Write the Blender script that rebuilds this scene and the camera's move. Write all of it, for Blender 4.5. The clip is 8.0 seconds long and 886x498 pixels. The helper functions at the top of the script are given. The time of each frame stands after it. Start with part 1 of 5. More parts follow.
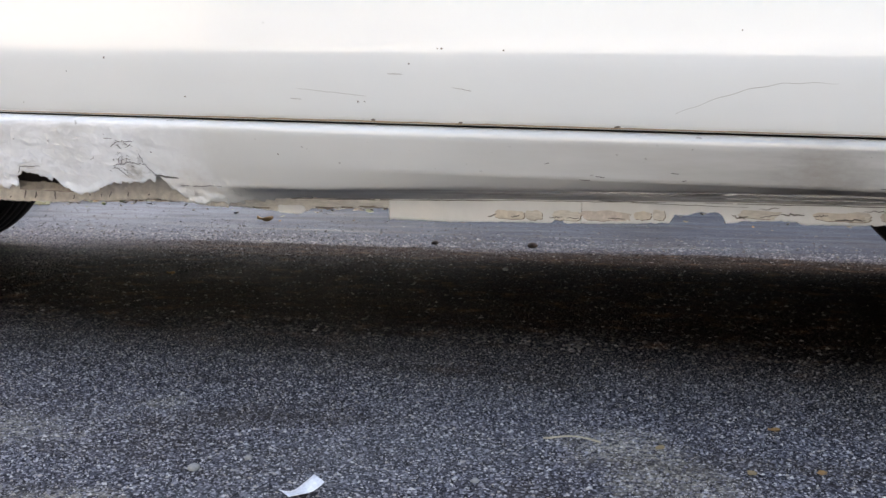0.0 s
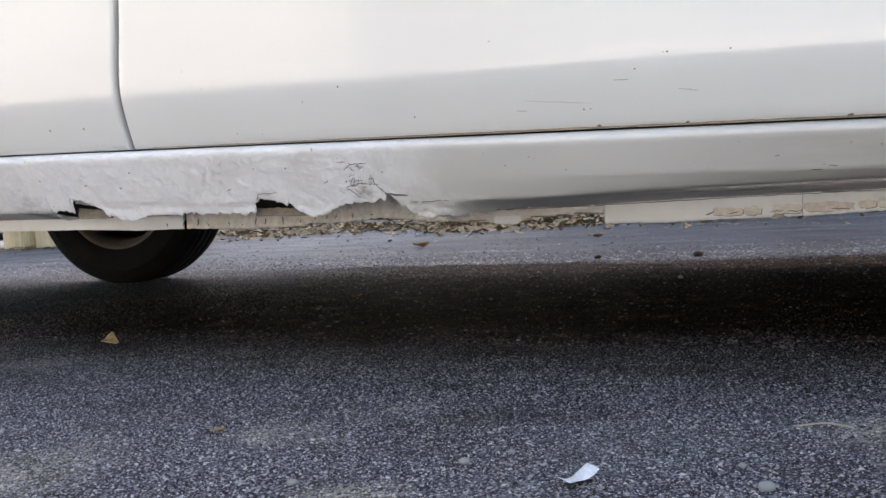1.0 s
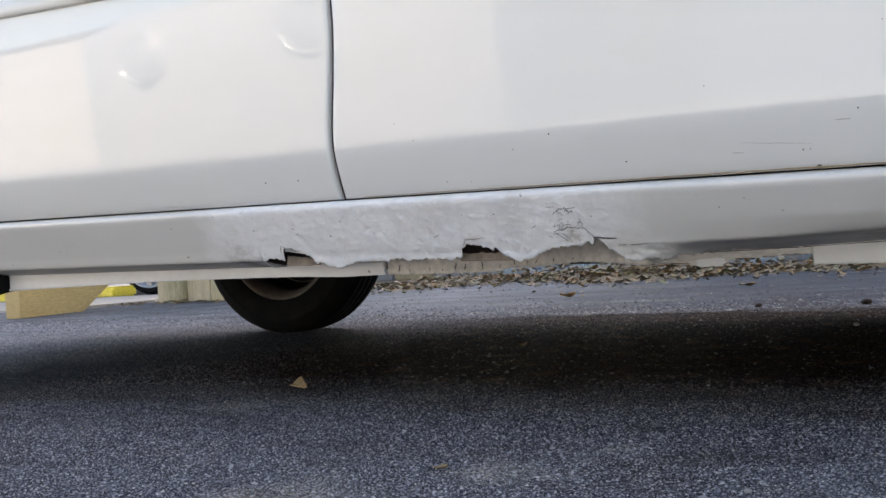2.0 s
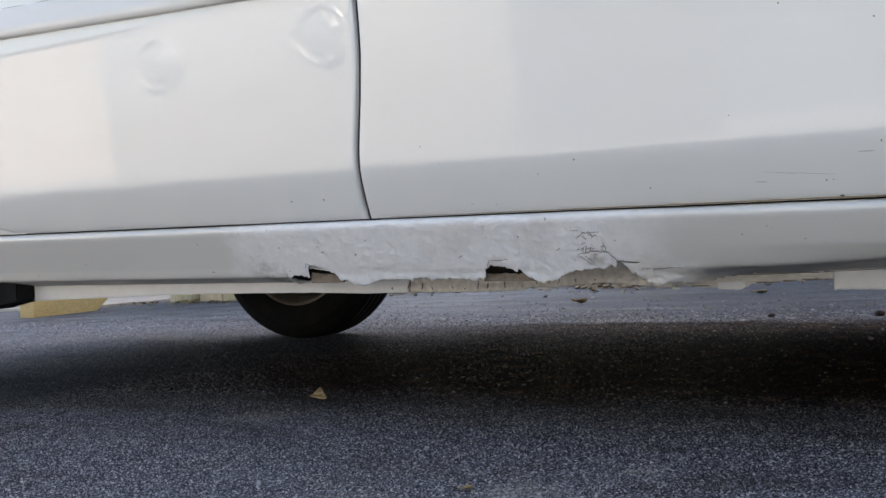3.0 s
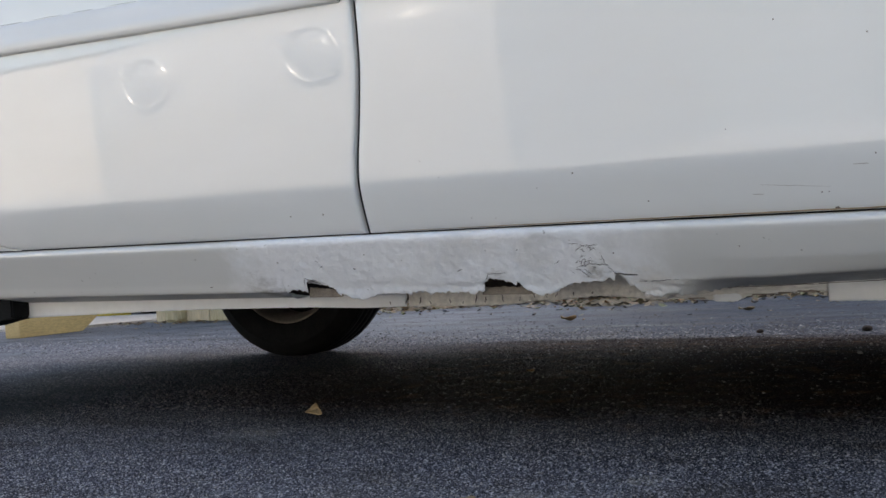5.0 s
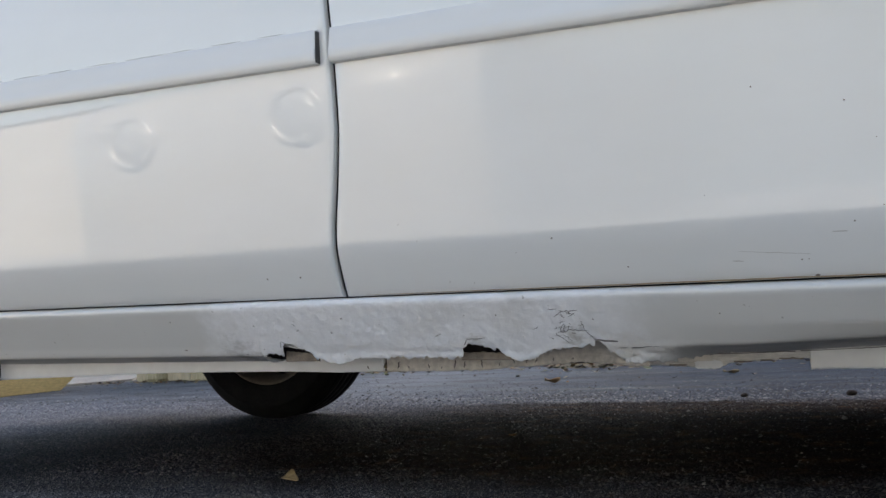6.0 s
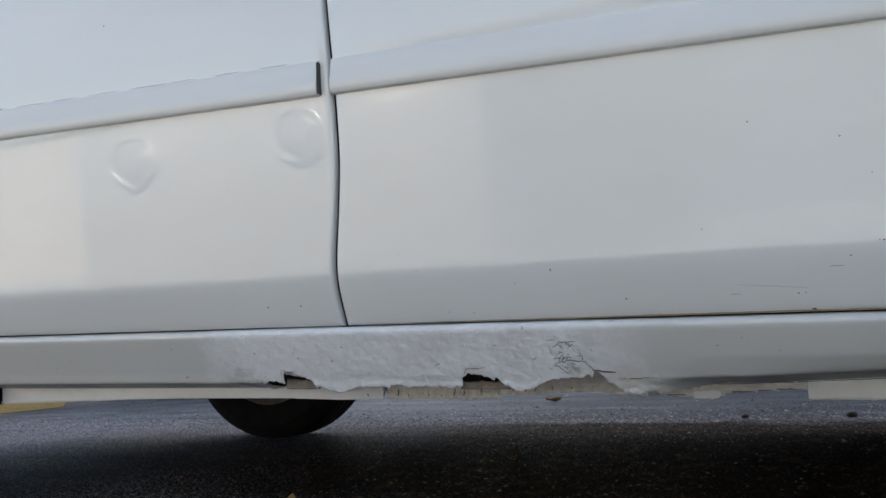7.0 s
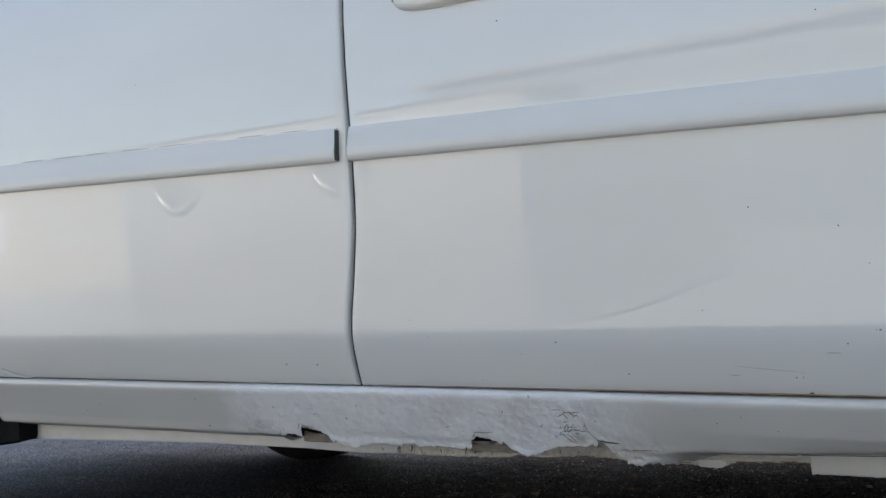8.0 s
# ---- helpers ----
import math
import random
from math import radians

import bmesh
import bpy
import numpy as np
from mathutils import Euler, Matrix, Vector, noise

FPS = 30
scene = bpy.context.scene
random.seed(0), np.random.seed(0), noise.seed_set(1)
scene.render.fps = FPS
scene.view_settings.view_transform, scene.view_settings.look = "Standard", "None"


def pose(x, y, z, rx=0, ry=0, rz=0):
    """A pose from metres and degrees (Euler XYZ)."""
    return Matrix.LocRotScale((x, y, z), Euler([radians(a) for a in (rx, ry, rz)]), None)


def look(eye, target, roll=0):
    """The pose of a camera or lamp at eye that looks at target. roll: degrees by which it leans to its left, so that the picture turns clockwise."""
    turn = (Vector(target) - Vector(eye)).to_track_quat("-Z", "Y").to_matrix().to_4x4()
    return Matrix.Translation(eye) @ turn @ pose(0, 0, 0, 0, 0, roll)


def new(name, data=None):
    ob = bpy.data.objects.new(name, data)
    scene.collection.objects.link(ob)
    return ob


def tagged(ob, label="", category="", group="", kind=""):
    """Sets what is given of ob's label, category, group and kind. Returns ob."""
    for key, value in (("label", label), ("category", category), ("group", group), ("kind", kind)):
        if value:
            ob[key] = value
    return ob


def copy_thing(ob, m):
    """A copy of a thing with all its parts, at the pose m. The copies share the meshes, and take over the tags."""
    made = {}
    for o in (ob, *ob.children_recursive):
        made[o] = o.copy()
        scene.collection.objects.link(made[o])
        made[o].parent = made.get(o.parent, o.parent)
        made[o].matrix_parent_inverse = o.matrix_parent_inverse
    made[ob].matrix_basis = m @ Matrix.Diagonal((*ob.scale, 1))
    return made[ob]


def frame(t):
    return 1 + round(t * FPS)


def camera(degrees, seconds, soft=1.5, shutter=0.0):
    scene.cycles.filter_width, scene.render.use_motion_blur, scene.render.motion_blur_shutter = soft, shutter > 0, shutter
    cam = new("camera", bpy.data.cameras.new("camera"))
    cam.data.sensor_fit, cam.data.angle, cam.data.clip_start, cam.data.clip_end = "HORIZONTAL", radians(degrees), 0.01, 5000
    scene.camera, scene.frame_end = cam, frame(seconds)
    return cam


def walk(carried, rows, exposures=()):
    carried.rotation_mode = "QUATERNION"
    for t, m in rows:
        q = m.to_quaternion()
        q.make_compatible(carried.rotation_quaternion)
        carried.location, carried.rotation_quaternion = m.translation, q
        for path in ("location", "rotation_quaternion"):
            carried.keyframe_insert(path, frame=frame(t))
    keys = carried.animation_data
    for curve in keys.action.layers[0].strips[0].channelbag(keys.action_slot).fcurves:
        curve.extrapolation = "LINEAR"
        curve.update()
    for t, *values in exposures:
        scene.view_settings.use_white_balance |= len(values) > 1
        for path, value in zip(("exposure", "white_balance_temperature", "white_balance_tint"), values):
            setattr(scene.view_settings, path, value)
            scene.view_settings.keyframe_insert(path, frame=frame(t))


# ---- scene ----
cam = camera(48.0, 8.0)
PATH = [
    (0, (0.897, -0.926, 0.263), (0.392, 0.999, 0.072), 0.5),
    (0.5, (0.832, -0.969, 0.262), (0.179, 0.911, 0.058), -1.8),
    (1, (0.807, -0.999, 0.247), (0.062, 0.852, 0.113), -3.2),
    (1.5, (0.76, -1.031, 0.235), (-0.104, 0.772, 0.165), -3.7),
    (2, (0.726, -1.069, 0.242), (-0.232, 0.686, 0.231), -3.9),
    (2.2, (0.722, -1.069, 0.239), (-0.238, 0.686, 0.235), -3.6),
    (3.3, (0.713, -1.111, 0.28), (-0.261, 0.636, 0.259), -3.5),
    (3.5, (0.707, -1.118, 0.274), (-0.263, 0.631, 0.251), -3.7),
    (4, (0.704, -1.113, 0.27), (-0.244, 0.648, 0.251), -3.9),
    (4.2, (0.705, -1.124, 0.27), (-0.242, 0.637, 0.248), -3.9),
    (5.5, (0.706, -1.103, 0.263), (-0.221, 0.667, 0.346), -3.4),
    (6, (0.708, -1.096, 0.272), (-0.2, 0.68, 0.412), -3.3),
    (6.5, (0.714, -1.095, 0.282), (-0.194, 0.68, 0.441), -3.1),
    (7, (0.716, -1.103, 0.292), (-0.193, 0.67, 0.459), -3.2),
    (7.5, (0.738, -1.106, 0.321), (-0.199, 0.654, 0.484), -3.1),
    (8, (0.777, -1.115, 0.373), (-0.213, 0.614, 0.543), -2.2),
]
EXPOSURE = [(0, 2.33, 8400, 15), (1, 2.08, 8250, 15), (2, 1.78, 7900, 14), (3.5, 1.55, 7750, 13), (5.5, 1.40, 7700, 12), (6.5, 1.28, 7600, 11), (8, 1.14, 7400, 10)]
walk(cam, [(t, look(eye, target, roll)) for t, eye, target, roll in PATH], EXPOSURE)

# ---- light ----
world = bpy.data.worlds.new("world")
scene.world = world
world.use_nodes = True
SUN_EL, SUN_AZ = 40.0, 15.0
wn = world.node_tree.nodes
sky = wn.new("ShaderNodeTexSky")
sky.sky_type = "NISHITA"
sky.sun_disc = False
sky.sun_elevation, sky.sun_rotation = radians(SUN_EL), radians(SUN_AZ)
sky.air_density, sky.dust_density, sky.ozone_density = 1.0, 2.0, 0.6
world.node_tree.links.new(sky.outputs[0], wn["Background"].inputs[0])
wn["Background"].inputs[1].default_value = 0.15
sun_data = bpy.data.lights.new("sun", "SUN")
sun_data.energy, sun_data.angle, sun_data.color = 3.5, radians(1.0), (1.0, 0.96, 0.91)
sun = new("sun", sun_data)
sun.matrix_world = look((3 * math.sin(radians(SUN_AZ)), 3 * math.cos(radians(SUN_AZ)), 3 * math.tan(radians(SUN_EL))), (0, 0, 0))


# ---- materials ----
def material(name):
    m = bpy.data.materials.new(name)
    m.use_nodes = True
    nt = m.node_tree
    return m, nt, nt.nodes["Principled BSDF"]


def node(nt, kind, operation="", smoothstep=False, **values):
    n = nt.nodes.new(kind)
    if operation:
        n.operation = operation
    if smoothstep:
        n.interpolation_type = "SMOOTHSTEP"
    for key, v in values.items():
        n.inputs[key].default_value = v
    return n


def noise_tex(nt, scale, detail=4.0, rough=0.55, stretch=(1, 1, 1)):
    tc = nt.nodes.new("ShaderNodeTexCoord")
    mp = nt.nodes.new("ShaderNodeMapping")
    mp.inputs["Scale"].default_value = stretch
    n = node(nt, "ShaderNodeTexNoise", Scale=scale, Detail=detail, Roughness=rough)
    nt.links.new(tc.outputs["Object"], mp.inputs[0])
    nt.links.new(mp.outputs[0], n.inputs["Vector"])
    return n


def ramp(nt, source, stops):
    r = nt.nodes.new("ShaderNodeValToRGB")
    while len(r.color_ramp.elements) < len(stops):
        r.color_ramp.elements.new(0.5)
    for e, (at, c) in zip(r.color_ramp.elements, stops):
        e.position = at
        e.color = (c, c, c, 1) if not isinstance(c, tuple) else (*c, 1)
    nt.links.new(source, r.inputs[0])
    return r


def mixed(nt, fac, a, b, blend="MIX"):
    x = nt.nodes.new("ShaderNodeMix")
    x.data_type, x.blend_type = "RGBA", blend
    for sock, v in ((x.inputs[0], fac), (x.inputs[6], a), (x.inputs[7], b)):
        if isinstance(v, (int, float)):
            sock.default_value = v
        elif isinstance(v, tuple):
            sock.default_value = (*v, 1)
        else:
            nt.links.new(v, sock)
    return x.outputs[2]


def bump(nt, height, strength, dist, bsdf, then=None):
    b = node(nt, "ShaderNodeBump", Strength=strength, Distance=dist)
    nt.links.new(height, b.inputs["Height"])
    if then:
        nt.links.new(then.outputs[0], b.inputs["Normal"])
    nt.links.new(b.outputs[0], bsdf.inputs["Normal"])
    return b


def plain(name, a, b, scale, rough=0.6, metal=0.0, relief=0.3, depth=0.002, stretch=(1, 1, 1), coat=0.0, speck=0.78):
    """A surface whose colour wanders between a and b at two scales, with relief."""
    m, nt, p = material(name)
    n1 = noise_tex(nt, scale, 6, 0.65, stretch)
    n2 = noise_tex(nt, scale * 9, 3, 0.6, stretch)
    c1 = mixed(nt, ramp(nt, n1.outputs[0], ((0.3, 0.0), (0.7, 1.0))).outputs[0], a, b)
    c2 = mixed(nt, ramp(nt, n2.outputs[0], ((0.35, speck), (0.65, 1.0))).outputs[0], (0, 0, 0), c1)
    nt.links.new(c2, p.inputs["Base Color"])
    p.inputs["Roughness"].default_value, p.inputs["Metallic"].default_value = rough, metal
    p.inputs["Coat Weight"].default_value = coat
    if relief:
        bump(nt, n2.outputs[0], relief, depth, p)
    return m


def paint_material(name, rough, coat, coat_rough):
    m, nt, p = material(name)
    n1 = noise_tex(nt, 3.0, 5, 0.6, (0.5, 1, 1.6))
    n2 = noise_tex(nt, 260.0, 2, 0.5)
    c = mixed(nt, ramp(nt, n1.outputs[0], ((0.35, 0.0), (0.75, 1.0))).outputs[0], (0.75, 0.755, 0.74), (0.70, 0.70, 0.675))
    nt.links.new(c, p.inputs["Base Color"])
    p.inputs["Roughness"].default_value = rough
    p.inputs["Coat Weight"].default_value, p.inputs["Coat Roughness"].default_value, p.inputs["Coat IOR"].default_value = coat, coat_rough, 1.75
    wavy = node(nt, "ShaderNodeBump", Strength=1.0, Distance=0.0007)
    nt.links.new(noise_tex(nt, 5.0, 1, 0.4, (1, 1, 1.5)).outputs[0], wavy.inputs["Height"])
    b = node(nt, "ShaderNodeBump", Strength=0.035, Distance=0.001)
    nt.links.new(wavy.outputs[0], b.inputs["Normal"])
    nt.links.new(n2.outputs[0], b.inputs["Height"])
    nt.links.new(b.outputs[0], p.inputs["Normal"])
    return m


def sill_material():
    """Car paint that gives way to brushed-on matt filler along the repair, with grime low down."""
    m, nt, p = material("patched_sill_paint")
    tc = nt.nodes.new("ShaderNodeTexCoord")
    sep = nt.nodes.new("ShaderNodeSeparateXYZ")
    nt.links.new(tc.outputs["Object"], sep.inputs[0])
    wob = noise_tex(nt, 22.0, 4, 0.6)
    shift = node(nt, "ShaderNodeMath", operation="MULTIPLY_ADD")
    nt.links.new(wob.outputs[0], shift.inputs[0])
    shift.inputs[1].default_value = 0.16
    nt.links.new(sep.outputs[0], shift.inputs[2])
    rng = node(nt, "ShaderNodeMapRange", smoothstep=True)
    nt.links.new(shift.outputs[0], rng.inputs[0])
    rng.inputs[1].default_value, rng.inputs[2].default_value = -0.20, -0.10
    rng2 = node(nt, "ShaderNodeMapRange", smoothstep=True)
    nt.links.new(shift.outputs[0], rng2.inputs[0])
    rng2.inputs[1].default_value, rng2.inputs[2].default_value = 0.52, 0.34
    fac = node(nt, "ShaderNodeMath", operation="MULTIPLY")
    nt.links.new(rng.outputs[0], fac.inputs[0])
    nt.links.new(rng2.outputs[0], fac.inputs[1])
    n1 = noise_tex(nt, 5.0, 5, 0.6, (0.6, 1, 2))
    paint = mixed(nt, n1.outputs[0], (0.72, 0.72, 0.70), (0.62, 0.61, 0.58))
    n2 = noise_tex(nt, 85.0, 5, 0.62)
    n3 = noise_tex(nt, 9.0, 3, 0.6)
    filler = mixed(nt, ramp(nt, n2.outputs[0], ((0.3, 0.0), (0.7, 1.0))).outputs[0], (0.78, 0.785, 0.80), (0.87, 0.875, 0.885))
    filler = mixed(nt, ramp(nt, n3.outputs[0], ((0.55, 0.0), (0.72, 0.45))).outputs[0], filler, (0.60, 0.585, 0.55))
    col = mixed(nt, fac.outputs[0], paint, filler)
    # stains round the holes, and scuffs along the lower crease
    stain_n = noise_tex(nt, 70.0, 6, 0.7, (0.7, 1, 1.4))
    for sx, sz, far, tint in ((0.365, 0.226, 0.045, (0.56, 0.51, 0.45)), (0.305, 0.246, 0.022, (0.42, 0.38, 0.32)), (-0.108, 0.232, 0.026, (0.40, 0.35, 0.29)), (0.172, 0.238, 0.026, (0.42, 0.37, 0.31)), (-0.205, 0.228, 0.04, (0.28, 0.26, 0.23)), (1.00, 0.262, 0.06, (0.17, 0.135, 0.10))):
        d = node(nt, "ShaderNodeVectorMath", operation="DISTANCE")
        flat = nt.nodes.new("ShaderNodeCombineXYZ")
        nt.links.new(sep.outputs[0], flat.inputs[0])
        nt.links.new(sep.outputs[2], flat.inputs[2])
        nt.links.new(flat.outputs[0], d.inputs[0])
        d.inputs[1].default_value = (sx, 0, sz)
        rr = node(nt, "ShaderNodeMath", operation="MULTIPLY_ADD")
        nt.links.new(stain_n.outputs[0], rr.inputs[0])
        rr.inputs[1].default_value = 0.09
        nt.links.new(d.outputs["Value"], rr.inputs[2])
        spot = ramp(nt, rr.outputs[0], ((0.035, 0.75), (0.035 + far, 0.0)))
        col = mixed(nt, spot.outputs[0], col, tint)
    scuff = ramp(nt, noise_tex(nt, 48.0, 5, 0.7, (0.06, 1, 2.2)).outputs[0], ((0.54, 0.0), (0.64, 0.7)))
    low = node(nt, "ShaderNodeMapRange", smoothstep=True)
    nt.links.new(sep.outputs[2], low.inputs[0])
    low.inputs[1].default_value, low.inputs[2].default_value = 0.252, 0.232
    both = node(nt, "ShaderNodeMath", operation="MULTIPLY")
    nt.links.new(scuff.outputs[0], both.inputs[0])
    nt.links.new(low.outputs[0], both.inputs[1])
    along = node(nt, "ShaderNodeMapRange", smoothstep=True)
    nt.links.new(sep.outputs[0], along.inputs[0])
    along.inputs[1].default_value, along.inputs[2].default_value = 0.42, 0.75
    scrape = node(nt, "ShaderNodeMath", operation="MULTIPLY")
    nt.links.new(both.outputs[0], scrape.inputs[0])
    nt.links.new(along.outputs[0], scrape.inputs[1])
    col = mixed(nt, scrape.outputs[0], col, (0.15, 0.13, 0.11))
    # brown film growing towards the nose: grime, with the mirrored dark ground painted in
    noseward = node(nt, "ShaderNodeMapRange", smoothstep=True)
    nt.links.new(sep.outputs[0], noseward.inputs[0])
    noseward.inputs[1].default_value, noseward.inputs[2].default_value, noseward.inputs[4].default_value = 0.50, 1.10, 0.85
    film = ramp(nt, noise_tex(nt, 9.0, 5, 0.65, (0.35, 1, 2.5)).outputs[0], ((0.30, 0.25), (0.62, 1.0)))
    dirt = node(nt, "ShaderNodeMath", operation="MULTIPLY")
    nt.links.new(noseward.outputs[0], dirt.inputs[0])
    nt.links.new(film.outputs[0], dirt.inputs[1])
    col = mixed(nt, dirt.outputs[0], col, (0.29, 0.265, 0.235))
    # specks of grime
    n4 = noise_tex(nt, 130.0, 2, 0.5, (0.7, 1, 1))
    col = mixed(nt, ramp(nt, n4.outputs[0], ((0.725, 0.0), (0.77, 0.55))).outputs[0], col, (0.16, 0.14, 0.11))
    nt.links.new(col, p.inputs["Base Color"])
    r = node(nt, "ShaderNodeMapRange")
    nt.links.new(fac.outputs[0], r.inputs[0])
    r.inputs[3].default_value, r.inputs[4].default_value = 0.33, 0.62
    inv = node(nt, "ShaderNodeMapRange")
    nt.links.new(fac.outputs[0], inv.inputs[0])
    inv.inputs[3].default_value, inv.inputs[4].default_value = 0.9, 0.12
    # the turned-under part is dull with road film
    dull = node(nt, "ShaderNodeMapRange", smoothstep=True)
    nt.links.new(sep.outputs[2], dull.inputs[0])
    dull.inputs[1].default_value, dull.inputs[2].default_value = 0.238, 0.247
    gloss = node(nt, "ShaderNodeMath", operation="MULTIPLY")
    nt.links.new(inv.outputs[0], gloss.inputs[0])
    nt.links.new(dull.outputs[0], gloss.inputs[1])
    nt.links.new(gloss.outputs[0], p.inputs["Coat Weight"])
    level = node(nt, "ShaderNodeMapRange")
    nt.links.new(dull.outputs[0], level.inputs[0])
    level.inputs[3].default_value, level.inputs[4].default_value = 0.06, 0.5
    nt.links.new(level.outputs[0], p.inputs["Specular IOR Level"])
    matt = node(nt, "ShaderNodeMapRange")
    nt.links.new(dull.outputs[0], matt.inputs[0])
    matt.inputs[3].default_value, matt.inputs[4].default_value = 0.35, 0.0
    total = node(nt, "ShaderNodeMath", operation="ADD")
    nt.links.new(r.outputs[0], total.inputs[0])
    nt.links.new(matt.outputs[0], total.inputs[1])
    nt.links.new(total.outputs[0], p.inputs["Roughness"])
    p.inputs["Coat Roughness"].default_value, p.inputs["Coat IOR"].default_value = 0.06, 1.75
    amount = node(nt, "ShaderNodeMath", operation="MULTIPLY")
    nt.links.new(fac.outputs[0], amount.inputs[0])
    amount.inputs[1].default_value = 0.8
    b = node(nt, "ShaderNodeBump", Distance=0.0034)
    nt.links.new(n2.outputs[0], b.inputs["Height"])
    nt.links.new(amount.outputs[0], b.inputs["Strength"])
    nt.links.new(b.outputs[0], p.inputs["Normal"])
    return m


def sandy(nt, col):
    """Patches of dried sandy dirt trodden into the asphalt."""
    tc = nt.nodes.new("ShaderNodeTexCoord")
    wob = noise_tex(nt, 9.0, 5, 0.65)
    fine = ramp(nt, noise_tex(nt, 140.0, 3, 0.7).outputs[0], ((0.44, 0.0), (0.58, 1.0)))
    for px, py, r in ((0.27, -0.14, 0.08), (0.36, -0.02, 0.05), (0.83, -0.03, 0.08), (0.90, -0.12, 0.08), (-0.35, 0.18, 0.08), (0.10, -0.30, 0.12), (0.42, -0.32, 0.07), (0.25, 0.63, 0.10), (0.55, 0.75, 0.10), (0.1, 0.55, 0.10)):
        d = node(nt, "ShaderNodeVectorMath", operation="DISTANCE")
        nt.links.new(tc.outputs["Object"], d.inputs[0])
        d.inputs[1].default_value = (px, py, 0)
        rr = node(nt, "ShaderNodeMath", operation="MULTIPLY_ADD")
        nt.links.new(wob.outputs[0], rr.inputs[0])
        rr.inputs[1].default_value = 0.22
        nt.links.new(d.outputs["Value"], rr.inputs[2])
        spot = ramp(nt, rr.outputs[0], ((0.10, 0.72), (0.10 + r, 0.0)))
        amount = node(nt, "ShaderNodeMath", operation="MULTIPLY")
        nt.links.new(spot.outputs[0], amount.inputs[0])
        nt.links.new(fine.outputs[0], amount.inputs[1])
        col = mixed(nt, amount.outputs[0], col, (0.60, 0.54, 0.43))
    return col


def bay_soil_shade(nt, col, amount, clean=None):
    """Patchy brown soil on the bay, the shade beneath the car painted in."""
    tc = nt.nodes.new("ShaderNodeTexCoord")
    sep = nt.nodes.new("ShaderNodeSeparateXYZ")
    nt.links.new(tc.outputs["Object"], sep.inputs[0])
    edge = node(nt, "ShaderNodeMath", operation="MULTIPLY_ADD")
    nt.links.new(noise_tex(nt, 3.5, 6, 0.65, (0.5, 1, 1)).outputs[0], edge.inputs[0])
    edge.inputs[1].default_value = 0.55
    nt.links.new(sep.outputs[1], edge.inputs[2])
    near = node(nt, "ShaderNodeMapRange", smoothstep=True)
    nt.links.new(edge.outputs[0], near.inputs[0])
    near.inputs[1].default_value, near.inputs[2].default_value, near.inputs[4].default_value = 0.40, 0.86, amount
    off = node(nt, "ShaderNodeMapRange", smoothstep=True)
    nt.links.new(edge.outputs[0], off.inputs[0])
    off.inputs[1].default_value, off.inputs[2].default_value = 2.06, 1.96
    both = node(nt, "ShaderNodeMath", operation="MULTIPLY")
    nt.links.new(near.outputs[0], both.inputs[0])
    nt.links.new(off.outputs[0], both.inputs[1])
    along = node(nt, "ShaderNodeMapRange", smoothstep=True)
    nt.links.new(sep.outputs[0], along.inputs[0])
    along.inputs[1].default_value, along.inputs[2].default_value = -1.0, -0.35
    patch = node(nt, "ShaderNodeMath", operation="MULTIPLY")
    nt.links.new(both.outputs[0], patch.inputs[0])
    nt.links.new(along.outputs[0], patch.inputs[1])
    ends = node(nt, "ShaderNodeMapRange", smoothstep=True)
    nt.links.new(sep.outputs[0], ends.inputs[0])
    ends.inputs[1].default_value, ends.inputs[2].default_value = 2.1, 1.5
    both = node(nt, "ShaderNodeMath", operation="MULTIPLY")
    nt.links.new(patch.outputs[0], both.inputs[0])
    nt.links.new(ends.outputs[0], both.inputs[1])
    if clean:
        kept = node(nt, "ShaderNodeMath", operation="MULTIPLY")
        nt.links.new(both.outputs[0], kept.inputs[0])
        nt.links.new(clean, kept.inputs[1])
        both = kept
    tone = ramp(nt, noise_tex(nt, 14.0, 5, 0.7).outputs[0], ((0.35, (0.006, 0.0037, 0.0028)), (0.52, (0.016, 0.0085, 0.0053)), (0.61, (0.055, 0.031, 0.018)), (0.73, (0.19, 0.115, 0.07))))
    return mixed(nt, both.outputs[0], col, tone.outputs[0])


